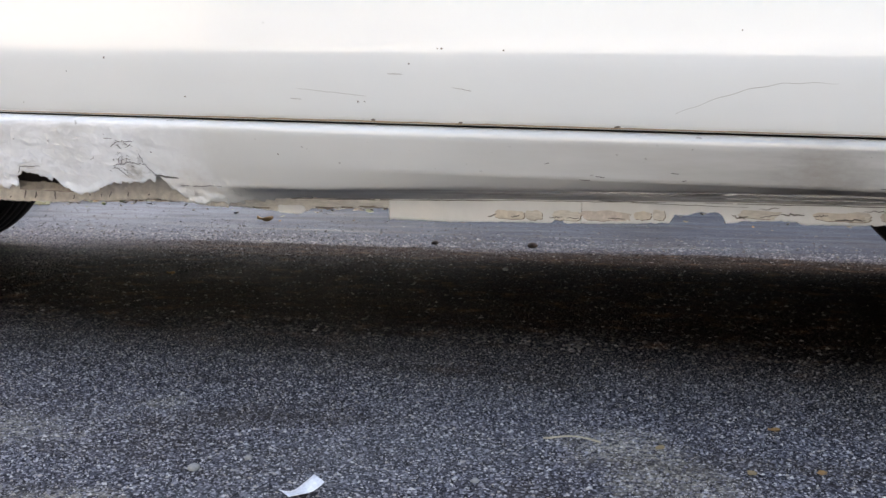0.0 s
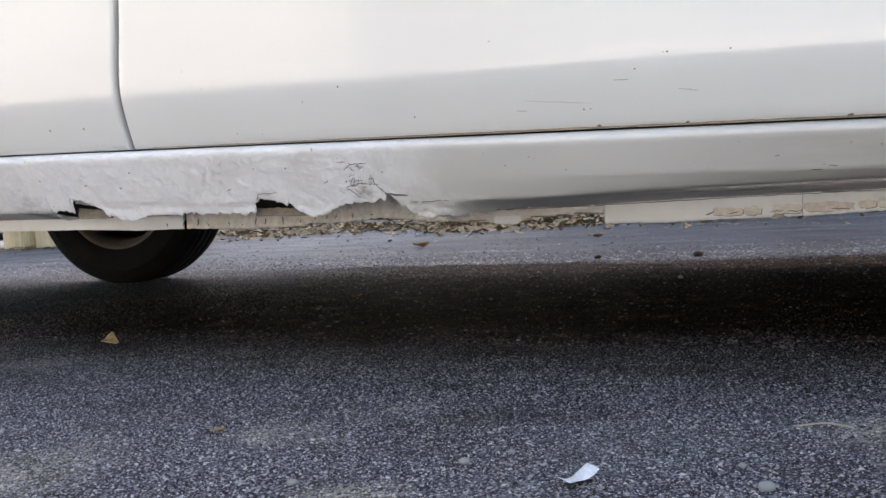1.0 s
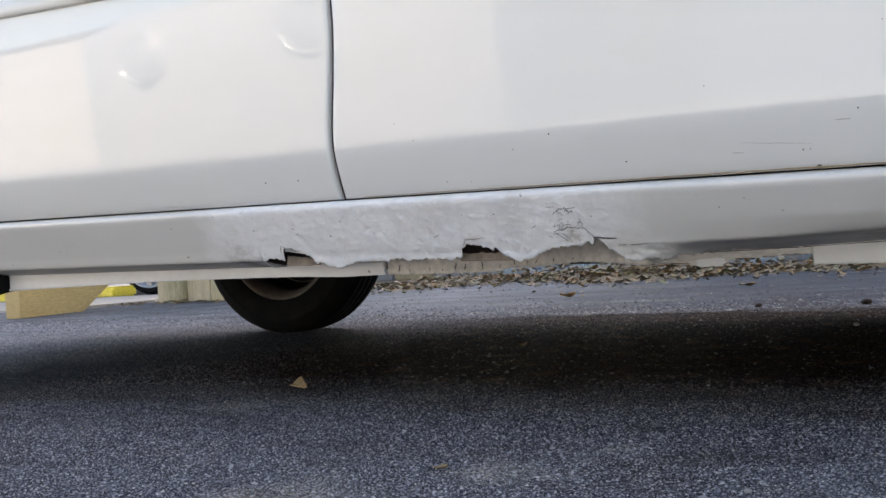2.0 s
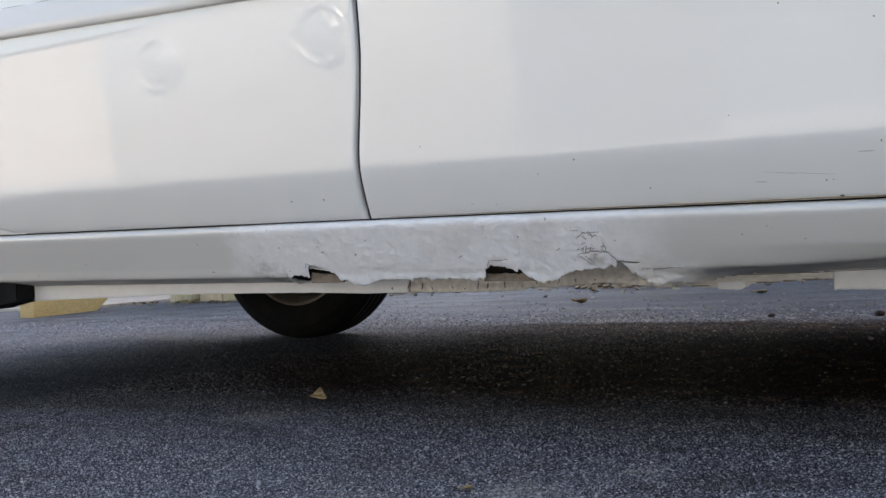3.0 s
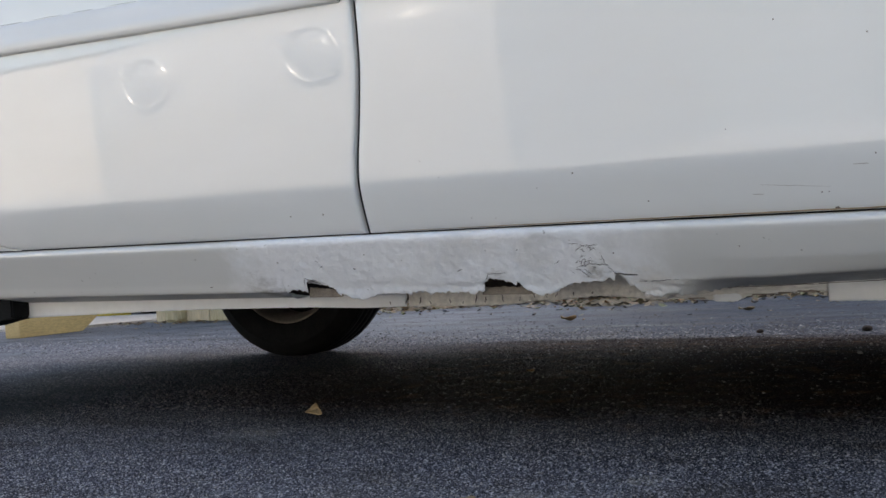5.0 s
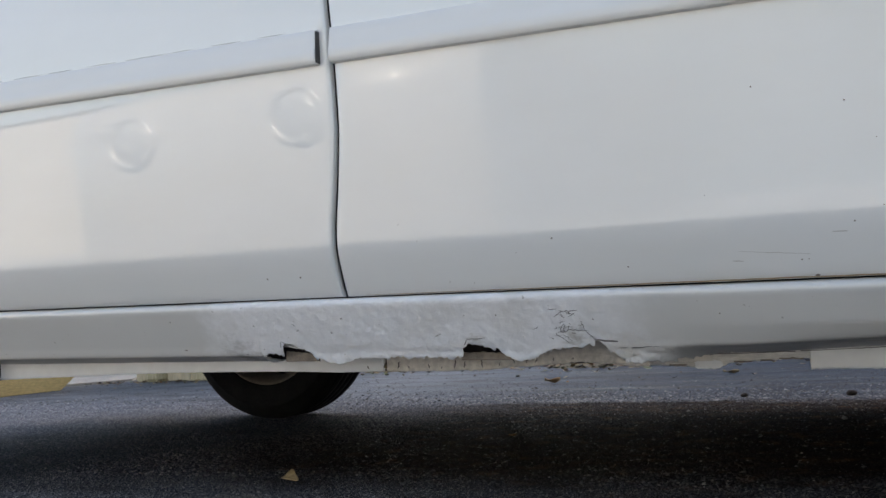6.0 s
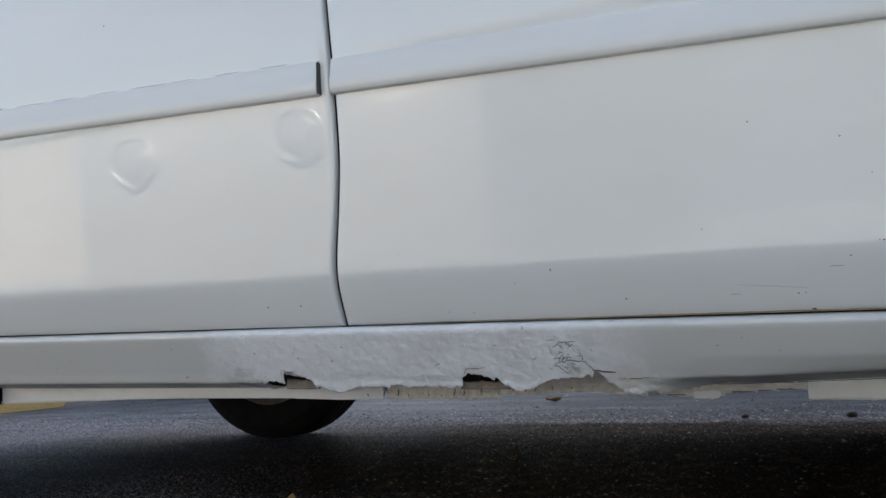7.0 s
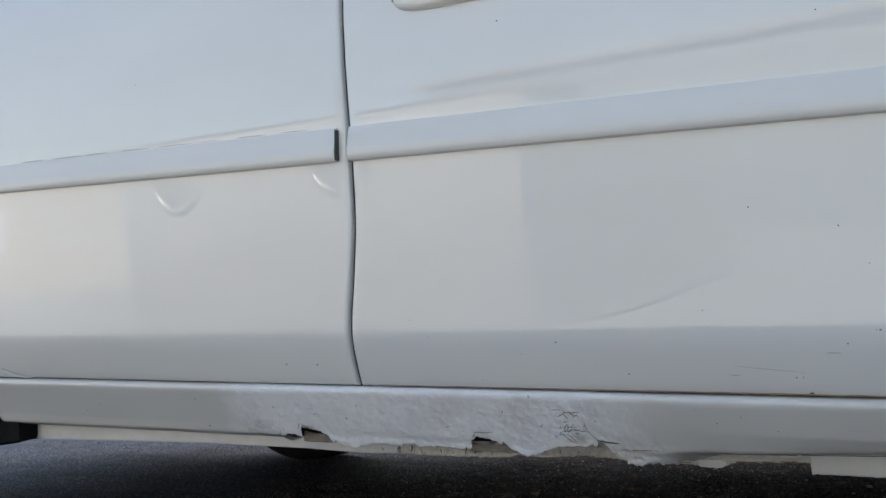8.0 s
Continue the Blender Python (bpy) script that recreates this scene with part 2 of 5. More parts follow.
def lane_dust_light(nt, col, amount):
    """The dust-worn lane beyond the bay, sky light painted in; nearer behind the rear axle."""
    tc = nt.nodes.new("ShaderNodeTexCoord")
    sep = nt.nodes.new("ShaderNodeSeparateXYZ")
    nt.links.new(tc.outputs["Object"], sep.inputs[0])
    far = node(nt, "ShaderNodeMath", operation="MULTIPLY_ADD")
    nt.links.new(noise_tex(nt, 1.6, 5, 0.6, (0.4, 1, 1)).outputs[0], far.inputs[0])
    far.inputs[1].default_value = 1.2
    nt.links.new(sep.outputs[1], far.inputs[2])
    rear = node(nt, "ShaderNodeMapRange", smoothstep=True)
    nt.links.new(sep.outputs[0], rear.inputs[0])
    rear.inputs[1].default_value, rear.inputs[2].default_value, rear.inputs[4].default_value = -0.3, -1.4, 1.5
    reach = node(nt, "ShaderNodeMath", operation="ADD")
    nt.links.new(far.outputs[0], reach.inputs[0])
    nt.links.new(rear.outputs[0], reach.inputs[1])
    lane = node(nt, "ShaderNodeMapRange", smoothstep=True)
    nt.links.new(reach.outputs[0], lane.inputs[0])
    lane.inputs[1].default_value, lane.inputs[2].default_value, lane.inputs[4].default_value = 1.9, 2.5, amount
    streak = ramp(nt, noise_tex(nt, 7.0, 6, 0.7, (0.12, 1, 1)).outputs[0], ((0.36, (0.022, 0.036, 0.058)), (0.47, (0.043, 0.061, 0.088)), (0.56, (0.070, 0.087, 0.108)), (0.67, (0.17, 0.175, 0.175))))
    # paler behind the axle: light reaching the ground there is painted in
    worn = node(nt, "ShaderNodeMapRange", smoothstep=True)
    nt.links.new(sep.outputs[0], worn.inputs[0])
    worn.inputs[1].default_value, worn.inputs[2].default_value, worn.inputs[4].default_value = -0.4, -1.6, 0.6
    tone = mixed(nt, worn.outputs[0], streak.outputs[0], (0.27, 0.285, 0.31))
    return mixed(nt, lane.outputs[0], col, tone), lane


def asphalt_material():
    m, nt, p = material("worn_asphalt")
    tc = nt.nodes.new("ShaderNodeTexCoord")

    def voronoi(scale):
        v = node(nt, "ShaderNodeTexVoronoi", Scale=scale)
        nt.links.new(tc.outputs["Object"], v.inputs["Vector"])
        return v
    v1, v2 = voronoi(300.0), voronoi(120.0)
    tone = ramp(nt, v1.outputs["Color"], ((0.15, (0.036, 0.036, 0.045)), (0.50, (0.125, 0.126, 0.148)), (0.75, (0.27, 0.268, 0.30)), (0.97, (0.50, 0.49, 0.49))))
    big = ramp(nt, v2.outputs["Color"], ((0.86, 0.0), (0.94, 0.5)))
    col = mixed(nt, big.outputs[0], tone.outputs[0], (0.17, 0.175, 0.18))
    gap = ramp(nt, v1.outputs["Distance"], ((0.30, 1.0), (0.62, 0.25)))
    col = mixed(nt, 1.0, col, gap.outputs[0], "MULTIPLY")
    n1 = noise_tex(nt, 2.3, 6, 0.62)
    dust = ramp(nt, n1.outputs[0], ((0.54, 0.0), (0.76, 0.38)))
    col = mixed(nt, dust.outputs[0], col, (0.12, 0.122, 0.12))
    col, lane = lane_dust_light(nt, col, 0.7)
    col = sandy(nt, col)
    n3 = noise_tex(nt, 7.0, 5, 0.65, (0.45, 1, 1))
    mud = ramp(nt, n3.outputs[0], ((0.48, 0.0), (0.66, 0.5)))
    col = mixed(nt, mud.outputs[0], col, (0.045, 0.034, 0.024))
    n2 = noise_tex(nt, 1.1, 4, 0.6)
    damp = ramp(nt, n2.outputs[0], ((0.33, 0.55), (0.52, 1.0)))
    col = mixed(nt, 1.0, col, damp.outputs[0], "MULTIPLY")
    col = bay_soil_shade(nt, col, 0.97)
    nt.links.new(col, p.inputs["Base Color"])
    gloss = node(nt, "ShaderNodeMapRange")
    nt.links.new(lane.outputs[0], gloss.inputs[0])
    gloss.inputs[2].default_value, gloss.inputs[3].default_value, gloss.inputs[4].default_value = 0.7, 0.02, 0.15
    nt.links.new(gloss.outputs[0], p.inputs["Specular IOR Level"])
    rr = ramp(nt, n1.outputs[0], ((0.3, 0.60), (0.7, 0.80)))
    nt.links.new(rr.outputs[0], p.inputs["Roughness"])
    b1 = node(nt, "ShaderNodeBump", Strength=0.45, Distance=0.003)
    b1.invert = True
    nt.links.new(v1.outputs["Distance"], b1.inputs["Height"])
    b2 = node(nt, "ShaderNodeBump", Strength=0.2, Distance=0.004)
    nt.links.new(noise_tex(nt, 60.0, 4, 0.6).outputs[0], b2.inputs["Height"])
    nt.links.new(b1.outputs[0], b2.inputs["Normal"])
    nt.links.new(b2.outputs[0], p.inputs["Normal"])
    return m


def chips_material(name, tones, soiled=False):
    """Small loose pieces, each in its own tone."""
    m, nt, p = material(name)
    g = nt.nodes.new("ShaderNodeNewGeometry")
    r = ramp(nt, g.outputs["Random Per Island"], [(i / len(tones), t) for i, t in enumerate(tones)])
    r.color_ramp.interpolation = "CONSTANT"
    n = noise_tex(nt, 160.0, 3, 0.6)
    c = mixed(nt, ramp(nt, n.outputs[0], ((0.3, 0.65), (0.7, 1.0))).outputs[0], (0, 0, 0), r.outputs[0])
    if soiled:
        mud = ramp(nt, noise_tex(nt, 7.0, 5, 0.65, (0.45, 1, 1)).outputs[0], ((0.52, 0.0), (0.68, 0.45)))
        c = mixed(nt, mud.outputs[0], c, (0.045, 0.034, 0.024))
        dust = ramp(nt, noise_tex(nt, 2.3, 6, 0.62).outputs[0], ((0.47, 0.0), (0.68, 0.28)))
        c = mixed(nt, dust.outputs[0], c, (0.26, 0.255, 0.25))
        c, _ = lane_dust_light(nt, c, 0.55)
        pick = node(nt, "ShaderNodeMath", operation="MULTIPLY")
        nt.links.new(g.outputs["Random Per Island"], pick.inputs[0])
        pick.inputs[1].default_value = 37.3
        part_of = node(nt, "ShaderNodeMath", operation="FRACT")
        nt.links.new(pick.outputs[0], part_of.inputs[0])
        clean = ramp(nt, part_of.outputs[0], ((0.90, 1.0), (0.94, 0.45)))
        c = bay_soil_shade(nt, sandy(nt, c), 0.95, clean.outputs[0])
        p.inputs["Specular IOR Level"].default_value = 0.03
    nt.links.new(c, p.inputs["Base Color"])
    p.inputs["Roughness"].default_value = 0.5
    bump(nt, n.outputs[0], 0.4, 0.001, p)
    return m


PAINT = paint_material("pearl_white_paint", 0.42, 1.0, 0.02)
SATIN = paint_material("satin_white_moulding", 0.5, 0.45, 0.16)
SILL = sill_material()
ASPHALT = asphalt_material()
STONE = chips_material("asphalt_aggregate", ((0.044, 0.042, 0.053), (0.238, 0.231, 0.255), (0.493, 0.471, 0.488), (0.097, 0.092, 0.113), (0.317, 0.304, 0.326), (0.634, 0.607, 0.607), (0.141, 0.135, 0.157), (0.405, 0.378, 0.370), (0.075, 0.070, 0.084), (0.563, 0.537, 0.537), (0.176, 0.165, 0.176), (0.361, 0.348, 0.374), (0.053, 0.049, 0.060), (0.774, 0.730, 0.678), (0.264, 0.253, 0.282), (0.528, 0.466, 0.405)), True)
LITTER = chips_material("leaf_litter", ((0.20, 0.145, 0.085), (0.27, 0.19, 0.10), (0.15, 0.115, 0.075), (0.34, 0.22, 0.08), (0.20, 0.20, 0.085), (0.13, 0.105, 0.07), (0.33, 0.16, 0.05), (0.31, 0.25, 0.15)))
ROTTED = plain("rotted_leaf_mould", (0.16, 0.115, 0.07), (0.30, 0.22, 0.12), 55.0, 0.9, relief=0.8, depth=0.006)
GRIT = chips_material("dark_grit", ((0.03, 0.027, 0.025), (0.06, 0.05, 0.042), (0.10, 0.09, 0.08), (0.04, 0.036, 0.034), (0.17, 0.15, 0.13)))
FLANGE = plain("peeling_cream_underseal", (0.90, 0.86, 0.79), (0.80, 0.74, 0.66), 14.0, 0.7, relief=0.6, depth=0.003)
PINK_FLANGE = plain("stained_pinkish_paint", (0.80, 0.74, 0.70), (0.68, 0.62, 0.58), 24.0, 0.6, relief=0.3, depth=0.002)
STUMP = plain("dulled_flaked_paint", (0.88, 0.86, 0.82), (0.74, 0.70, 0.64), 30.0, 0.65, relief=0.6, depth=0.003, stretch=(0.4, 1, 1.5))
GREY_FLANGE = plain("bare_grey_metal", (0.40, 0.39, 0.38), (0.27, 0.25, 0.24), 14.0, 0.6, 0.2, relief=0.4)
WHITE_FLANGE = plain("flaking_white_paint", (0.88, 0.90, 0.92), (0.82, 0.83, 0.83), 6.0, 0.5, relief=0.06, depth=0.002, speck=0.96)
BROWN = plain("brown_rust_scale", (0.36, 0.30, 0.24), (0.20, 0.16, 0.13), 40.0, 0.85, relief=0.6)
STAIN = plain("rust_stain", (0.42, 0.31, 0.19), (0.30, 0.22, 0.14), 50.0, 0.8, relief=0)
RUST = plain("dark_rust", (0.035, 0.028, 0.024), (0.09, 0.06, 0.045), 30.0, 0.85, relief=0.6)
CRACK = plain("crack_grime", (0.10, 0.095, 0.09), (0.17, 0.16, 0.15), 60.0, 0.9, relief=0)
SCRATCH = plain("dulled_scratch", (0.50, 0.47, 0.44), (0.38, 0.35, 0.32), 90.0, 0.8, relief=0)
CHIP = plain("chipped_paint", (0.12, 0.10, 0.09), (0.24, 0.20, 0.17), 90.0, 0.8, relief=0)
RUBBER = plain("tyre_rubber", (0.010, 0.010, 0.011), (0.020, 0.019, 0.019), 20.0, 0.85, relief=0.3, depth=0.001)
RUBBER.node_tree.nodes["Principled BSDF"].inputs["Specular IOR Level"].default_value = 0.15
DARK = plain("black_plastic", (0.009, 0.009, 0.010), (0.016, 0.016, 0.016), 20.0, 0.8, relief=0.2)
DARK.node_tree.nodes["Principled BSDF"].inputs["Specular IOR Level"].default_value = 0.12
SEAL = plain("seam_sealer", (0.05, 0.05, 0.05), (0.10, 0.095, 0.085), 40.0, 0.7, relief=0.2)
RIM = plain("brown_stained_rim_steel", (0.15, 0.125, 0.105), (0.27, 0.235, 0.20), 12.0, 0.6, 0.3, 0.3)
ALLOY = plain("silver_alloy", (0.55, 0.56, 0.58), (0.45, 0.46, 0.48), 12.0, 0.3, 0.7, 0.0)
WOOD = plain("weathered_fence_wood", (0.82, 0.70, 0.48), (0.66, 0.54, 0.34), 4.0, 0.75, relief=0.5, stretch=(5, 5, 0.6))
GREEN_WOOD = plain("mossy_fence_wood", (0.76, 0.66, 0.44), (0.50, 0.43, 0.24), 5.0, 0.8, relief=0.5, stretch=(4, 4, 0.7))
BEAM = plain("painted_tan_timber", (0.70, 0.50, 0.22), (0.58, 0.40, 0.17), 5.0, 0.65, relief=0.4, stretch=(3, 0.8, 3))
CONCRETE = plain("kerb_concrete", (0.36, 0.37, 0.37), (0.24, 0.25, 0.25), 6.0, 0.85, relief=0.5, depth=0.004)
BLUE_KERB = plain("pale_blue_painted_concrete", (0.46, 0.55, 0.60), (0.36, 0.43, 0.47), 6.0, 0.7, relief=0.4)
TAN_KERB = plain("tan_kerb_stone", (0.48, 0.40, 0.24), (0.34, 0.28, 0.17), 7.0, 0.8, relief=0.5)
SUN_YELLOW = plain("sunlit_yellow_kerb_paint", (0.95, 0.76, 0.10), (0.90, 0.68, 0.08), 5.0, 0.6, relief=0.3)
PAPER = plain("white_paper", (0.82, 0.84, 0.88), (0.74, 0.76, 0.80), 25.0, 0.6, relief=0.15)
DRY_LEAF = plain("dry_tan_leaf", (0.36, 0.26, 0.13), (0.24, 0.16, 0.08), 40.0, 0.65, relief=0.4)
ORANGE_LEAF = plain("orange_dry_leaf", (0.36, 0.20, 0.07), (0.24, 0.13, 0.05), 40.0, 0.65, relief=0.4)
PEBBLE = plain("pale_pebble", (0.34, 0.33, 0.31), (0.25, 0.245, 0.235), 60.0, 0.7, relief=0.5)
STRAW = plain("dry_straw", (0.50, 0.45, 0.33), (0.38, 0.33, 0.23), 50.0, 0.7, relief=0.3)
STUCCO = plain("cream_stucco", (0.56, 0.53, 0.48), (0.49, 0.47, 0.43), 1.2, 0.85, relief=0.4, depth=0.01)
CREAM_PAINT = plain("cream_car_paint", (0.57, 0.555, 0.52), (0.52, 0.505, 0.475), 1.5, 0.35, relief=0, coat=0.8, speck=0.95)
CHROME = plain("lamp_ring_metal", (0.92, 0.91, 0.88), (0.86, 0.85, 0.82), 20.0, 0.30, 0.45, relief=0.1, depth=0.001)
LENS = plain("ribbed_headlamp_glass", (0.55, 0.56, 0.56), (0.46, 0.47, 0.47), 30.0, 0.25, 0.0, relief=0.2)
SHED = plain("blue_grey_cladding", (0.30, 0.34, 0.36), (0.24, 0.27, 0.29), 1.5, 0.6, relief=0.2, depth=0.01)
TILE_ROOF = plain("grey_roof", (0.36, 0.35, 0.34), (0.28, 0.27, 0.265), 2.0, 0.8, relief=0.4, depth=0.02)
SUN_BLOCK = plain("grey_render", (0.34, 0.335, 0.32), (0.26, 0.255, 0.245), 0.8, 0.85, relief=0.3, depth=0.004)
# haze is painted into the hills' pale colour
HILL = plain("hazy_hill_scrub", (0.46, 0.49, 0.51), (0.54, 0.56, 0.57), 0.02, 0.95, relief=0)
BOUNCE_YARD = plain("pale_yard_concrete", (0.60, 0.61, 0.60), (0.50, 0.51, 0.50), 0.8, 0.85, relief=0.3, depth=0.004)
SIDEWALK = plain("pale_sandy_concrete", (0.56, 0.52, 0.46), (0.44, 0.40, 0.35), 3.0, 0.85, relief=0.4, depth=0.003)
POLE = plain("weathered_pole_wood", (0.20, 0.16, 0.12), (0.13, 0.105, 0.08), 3.0, 0.85, relief=0.4, stretch=(6, 6, 0.5))


# panes coloured pale to stand in for mirrored sky
SKY_PANE = plain("sky_pale_pane", (0.78, 0.79, 0.80), (0.70, 0.71, 0.73), 3.0, 0.4, relief=0)


def glass_material():
    m, nt, p = material("tinted_car_glass")
    p.inputs["Base Color"].default_value = (0.05, 0.06, 0.06, 1)
    p.inputs["Roughness"].default_value = 0.03
    p.inputs["Coat Weight"].default_value = 1.0
    return m


GLASS = glass_material()


# ---- shape tools ----
def mesh_object(name, verts, faces, mat, parent=None, label="", smooth=False):
    me = bpy.data.meshes.new(name)
    me.from_pydata([tuple(v) for v in verts], [], [tuple(f) for f in faces])
    me.materials.append(mat)
    if smooth:
        me.shade_smooth()
    me.update()
    ob = new(name, me)
    ob.parent = parent
    return tagged(ob, label)


def part(name, bm, mat, parent=None, label="", smooth=False):
    bmesh.ops.recalc_face_normals(bm, faces=bm.faces)
    me = bpy.data.meshes.new(name)
    bm.to_mesh(me)
    bm.free()
    me.materials.append(mat)
    if smooth:
        me.shade_smooth()
    ob = new(name, me)
    ob.parent = parent
    return tagged(ob, label)


def empty(name, label, category, group="", at=None):
    ob = new(name)
    ob.empty_display_size = 0.1
    if at is not None:
        ob.matrix_world = at
    return tagged(ob, label, category, group)


def box(x0, x1, y0, y1, z0, z1, bevel=0.0, segments=1):
    bm = bmesh.new()
    bmesh.ops.create_cube(bm, size=1)
    for v in bm.verts:
        v.co = ((x0 + x1) / 2 + v.co.x * (x1 - x0), (y0 + y1) / 2 + v.co.y * (y1 - y0), (z0 + z1) / 2 + v.co.z * (z1 - z0))
    if bevel:
        bmesh.ops.bevel(bm, geom=bm.edges[:], offset=bevel, segments=segments, affect="EDGES")
    return bm


def lathe(profile, turns=64, axis_y=True):
    """Revolves (radius, y) pairs about the y axis."""
    bm = bmesh.new()
    rings = []
    for r, y in profile:
        rings.append([bm.verts.new((r * math.cos(2 * math.pi * k / turns), y, r * math.sin(2 * math.pi * k / turns))) for k in range(turns)])
    for a, b in zip(rings, rings[1:]):
        for k in range(turns):
            bm.faces.new((a[k], a[(k + 1) % turns], b[(k + 1) % turns], b[k]))
    return bm


def prism(points, y0, y1, bevel=0.0):
    """An outline in x and z, drawn out from y0 to y1."""
    bm = bmesh.new()
    a = [bm.verts.new((x, y0, z)) for x, z in points]
    b = [bm.verts.new((x, y1, z)) for x, z in points]
    bm.faces.new(a)
    bm.faces.new(b[::-1])
    for k in range(len(a)):
        bm.faces.new((a[k], b[k], b[(k + 1) % len(a)], a[(k + 1) % len(a)]))
    if bevel:
        bmesh.ops.bevel(bm, geom=bm.edges[:], offset=bevel, segments=2, affect="EDGES")
    return bm


def curve_of(pairs, x):
    """Straight-line table lookup."""
    xs, ys = zip(*pairs)
    return float(np.interp(x, xs, ys))


def smooth_of(pairs, x, width=0.005):
    return sum(curve_of(pairs, x + d * width) for d in (-1, -0.5, 0, 0.5, 1)) / 5


# ---- ground ----
ground = mesh_object("ground", [(-400, -400, 0), (400, -400, 0), (400, 400, 0), (-400, 400, 0)], [(0, 1, 2, 3)], ASPHALT)
tagged(ground, "worn blue-grey asphalt with pale aggregate and dusty patches", "asphalt", kind="structure")

# unseen pale slab, added to bounce light onto the car's near side
yard = mesh_object("pavement", [(x, y, z) for z in (-0.02, 0.012) for x, y in ((-60, -60), (40, -60), (40, -1.95), (-60, -1.95))], [(4, 5, 6, 7), (0, 1, 5, 4), (1, 2, 6, 5), (2, 3, 7, 6), (3, 0, 4, 7)], BOUNCE_YARD)
tagged(yard, "pale worn concrete yard added out of view to bounce light", "concrete", kind="structure")

# ---- the car ----
RAKE = 1.55
car = empty("car", "old pearl-white saloon car with a rusted, patched sill, parked on asphalt", "car", at=pose(-0.0085, 0, 0, 0, RAKE, 0))
FAR_SIDE = 1.63
AXLE_X, FRONT_X, TYRE_R = -1.25, 1.50, 0.305

SIDE = [(0.30, 0.008), (0.309, 0.004), (0.335, -0.0055), (0.360, -0.0140), (0.368, -0.0160), (0.376, -0.0172), (0.40, -0.0188), (0.45, -0.0220), (0.50, -0.0250), (0.55, -0.0277), (0.60, -0.0300), (0.64, -0.0315), (0.68, -0.0327), (0.74, -0.0332), (0.80, -0.0306), (0.86, -0.0240), (0.92, -0.0100), (0.96, 0.008), (1.00, 0.028)]


def side_y(z):
    return smooth_of(SIDE, z, 0.009)


def panel_mesh(left, right, low, high, columns, rows, thick=0.022):
    """A bodywork panel between two edges (x as a function of z), with rolled-in borders."""
    rim_in = [(0.0, thick), (0.0, 0.0045), (0.0008, 0.0022), (0.0022, 0.0008), (0.0050, 0.0)]
    zs = [(low + a, d) for a, d in rim_in] + [(low + 0.005 + (high - low - 0.010) * k / rows, 0.0) for k in range(1, rows)] + [(high - a, d) for a, d in rim_in[::-1]]
    verts, faces = [], []
    for z, dz in zs:
        a, b = left(z), right(z)
        xs = [(a + e, d) for e, d in rim_in] + [(a + 0.005 + (b - a - 0.010) * k / columns, 0.0) for k in range(1, columns)] + [(b - e, d) for e, d in rim_in[::-1]]
        y = side_y(z)
        for x, dx in xs:
            verts.append((x, y + max(dx, dz), z))
    n = len(xs)
    for i in range(len(zs) - 1):
        for k in range(n - 1):
            faces.append((i * n + k, i * n + k + 1, (i + 1) * n + k + 1, (i + 1) * n + k))
    return verts, faces


GAP_X = [(0.300, -0.0025), (0.320, -0.0036), (0.345, -0.0040), (0.380, -0.0040), (0.405, -0.0024), (0.446, 0.0030), (0.480, 0.0065), (0.520, 0.0100), (0.560, 0.0100), (0.610, 0.0085), (0.650, 0.0062), (0.720, 0.0012), (0.770, -0.0025), (0.840, -0.0085), (0.900, -0.0130)]


def gap_x(z):
    return smooth_of(GAP_X, z, 0.012)


REAR_CUT = [(0.300, -0.655), (0.307, -0.672), (0.3145, -0.716), (0.3227, -0.752), (0.336, -0.772), (0.36, -0.790), (0.45, -0.80), (0.62, -0.86), (0.72, -0.90), (0.96, -0.94)]


def rear_cut(z):
    return smooth_of(REAR_CUT, z, 0.003)


LOW, BELT = 0.3083, 0.992
flip = pose(0, FAR_SIDE, 0) @ Matrix.Diagonal((1, -1, 1, 1))


def both_sides(make):
    """Builds a side part, and its mirror on the far flank."""
    near = make()
    far = near.copy()
    scene.collection.objects.link(far)
    far.parent = near.parent
    far.matrix_basis = flip
    for child in near.children:
        c = child.copy()
        scene.collection.objects.link(c)
        c.parent = far
    return near


def edge_auto(ob, angle=40):
    bm = bmesh.new()
    bm.from_mesh(ob.data)
    for e in bm.edges:
        e.smooth = len(e.link_faces) == 2 and e.calc_face_angle() < radians(angle)
    bm.to_mesh(ob.data)
    bm.free()
    return ob


def moulding(x0, x1, parent, lean):
    """A body-side rub strip with a rounded face, a flat top and closed ends."""
    shape = [(-0.004, 0.6085), (0.004, 0.6085), (0.0085, 0.6095), (0.0108, 0.6125), (0.0115, 0.617), (0.0116, 0.622), (0.0112, 0.6265), (0.0100, 0.6295), (0.0082, 0.6420), (0.0062, 0.6525), (0.0045, 0.6548), (-0.004, 0.6555)]
    verts, faces = [], []
    steps = 24
    for i in range(steps + 1):
        x = x0 + (x1 - x0) * i / steps
        for d, z in shape:
            zz = z + lean * x
            verts.append((x, side_y(zz) - d + 0.0005, zz))
    n = len(shape)
    for i in range(steps):
        for k in range(n - 1):
            faces.append((i * n + k, i * n + k + 1, (i + 1) * n + k + 1, (i + 1) * n + k))
    faces.append(tuple(range(n)))
    faces.append(tuple(range(steps * n + n - 1, steps * n - 1, -1)))
    return edge_auto(mesh_object("side_moulding", verts, faces, SATIN, parent, "white-painted rubbing strip", True), 28)


MOULD_LEAN = -0.017


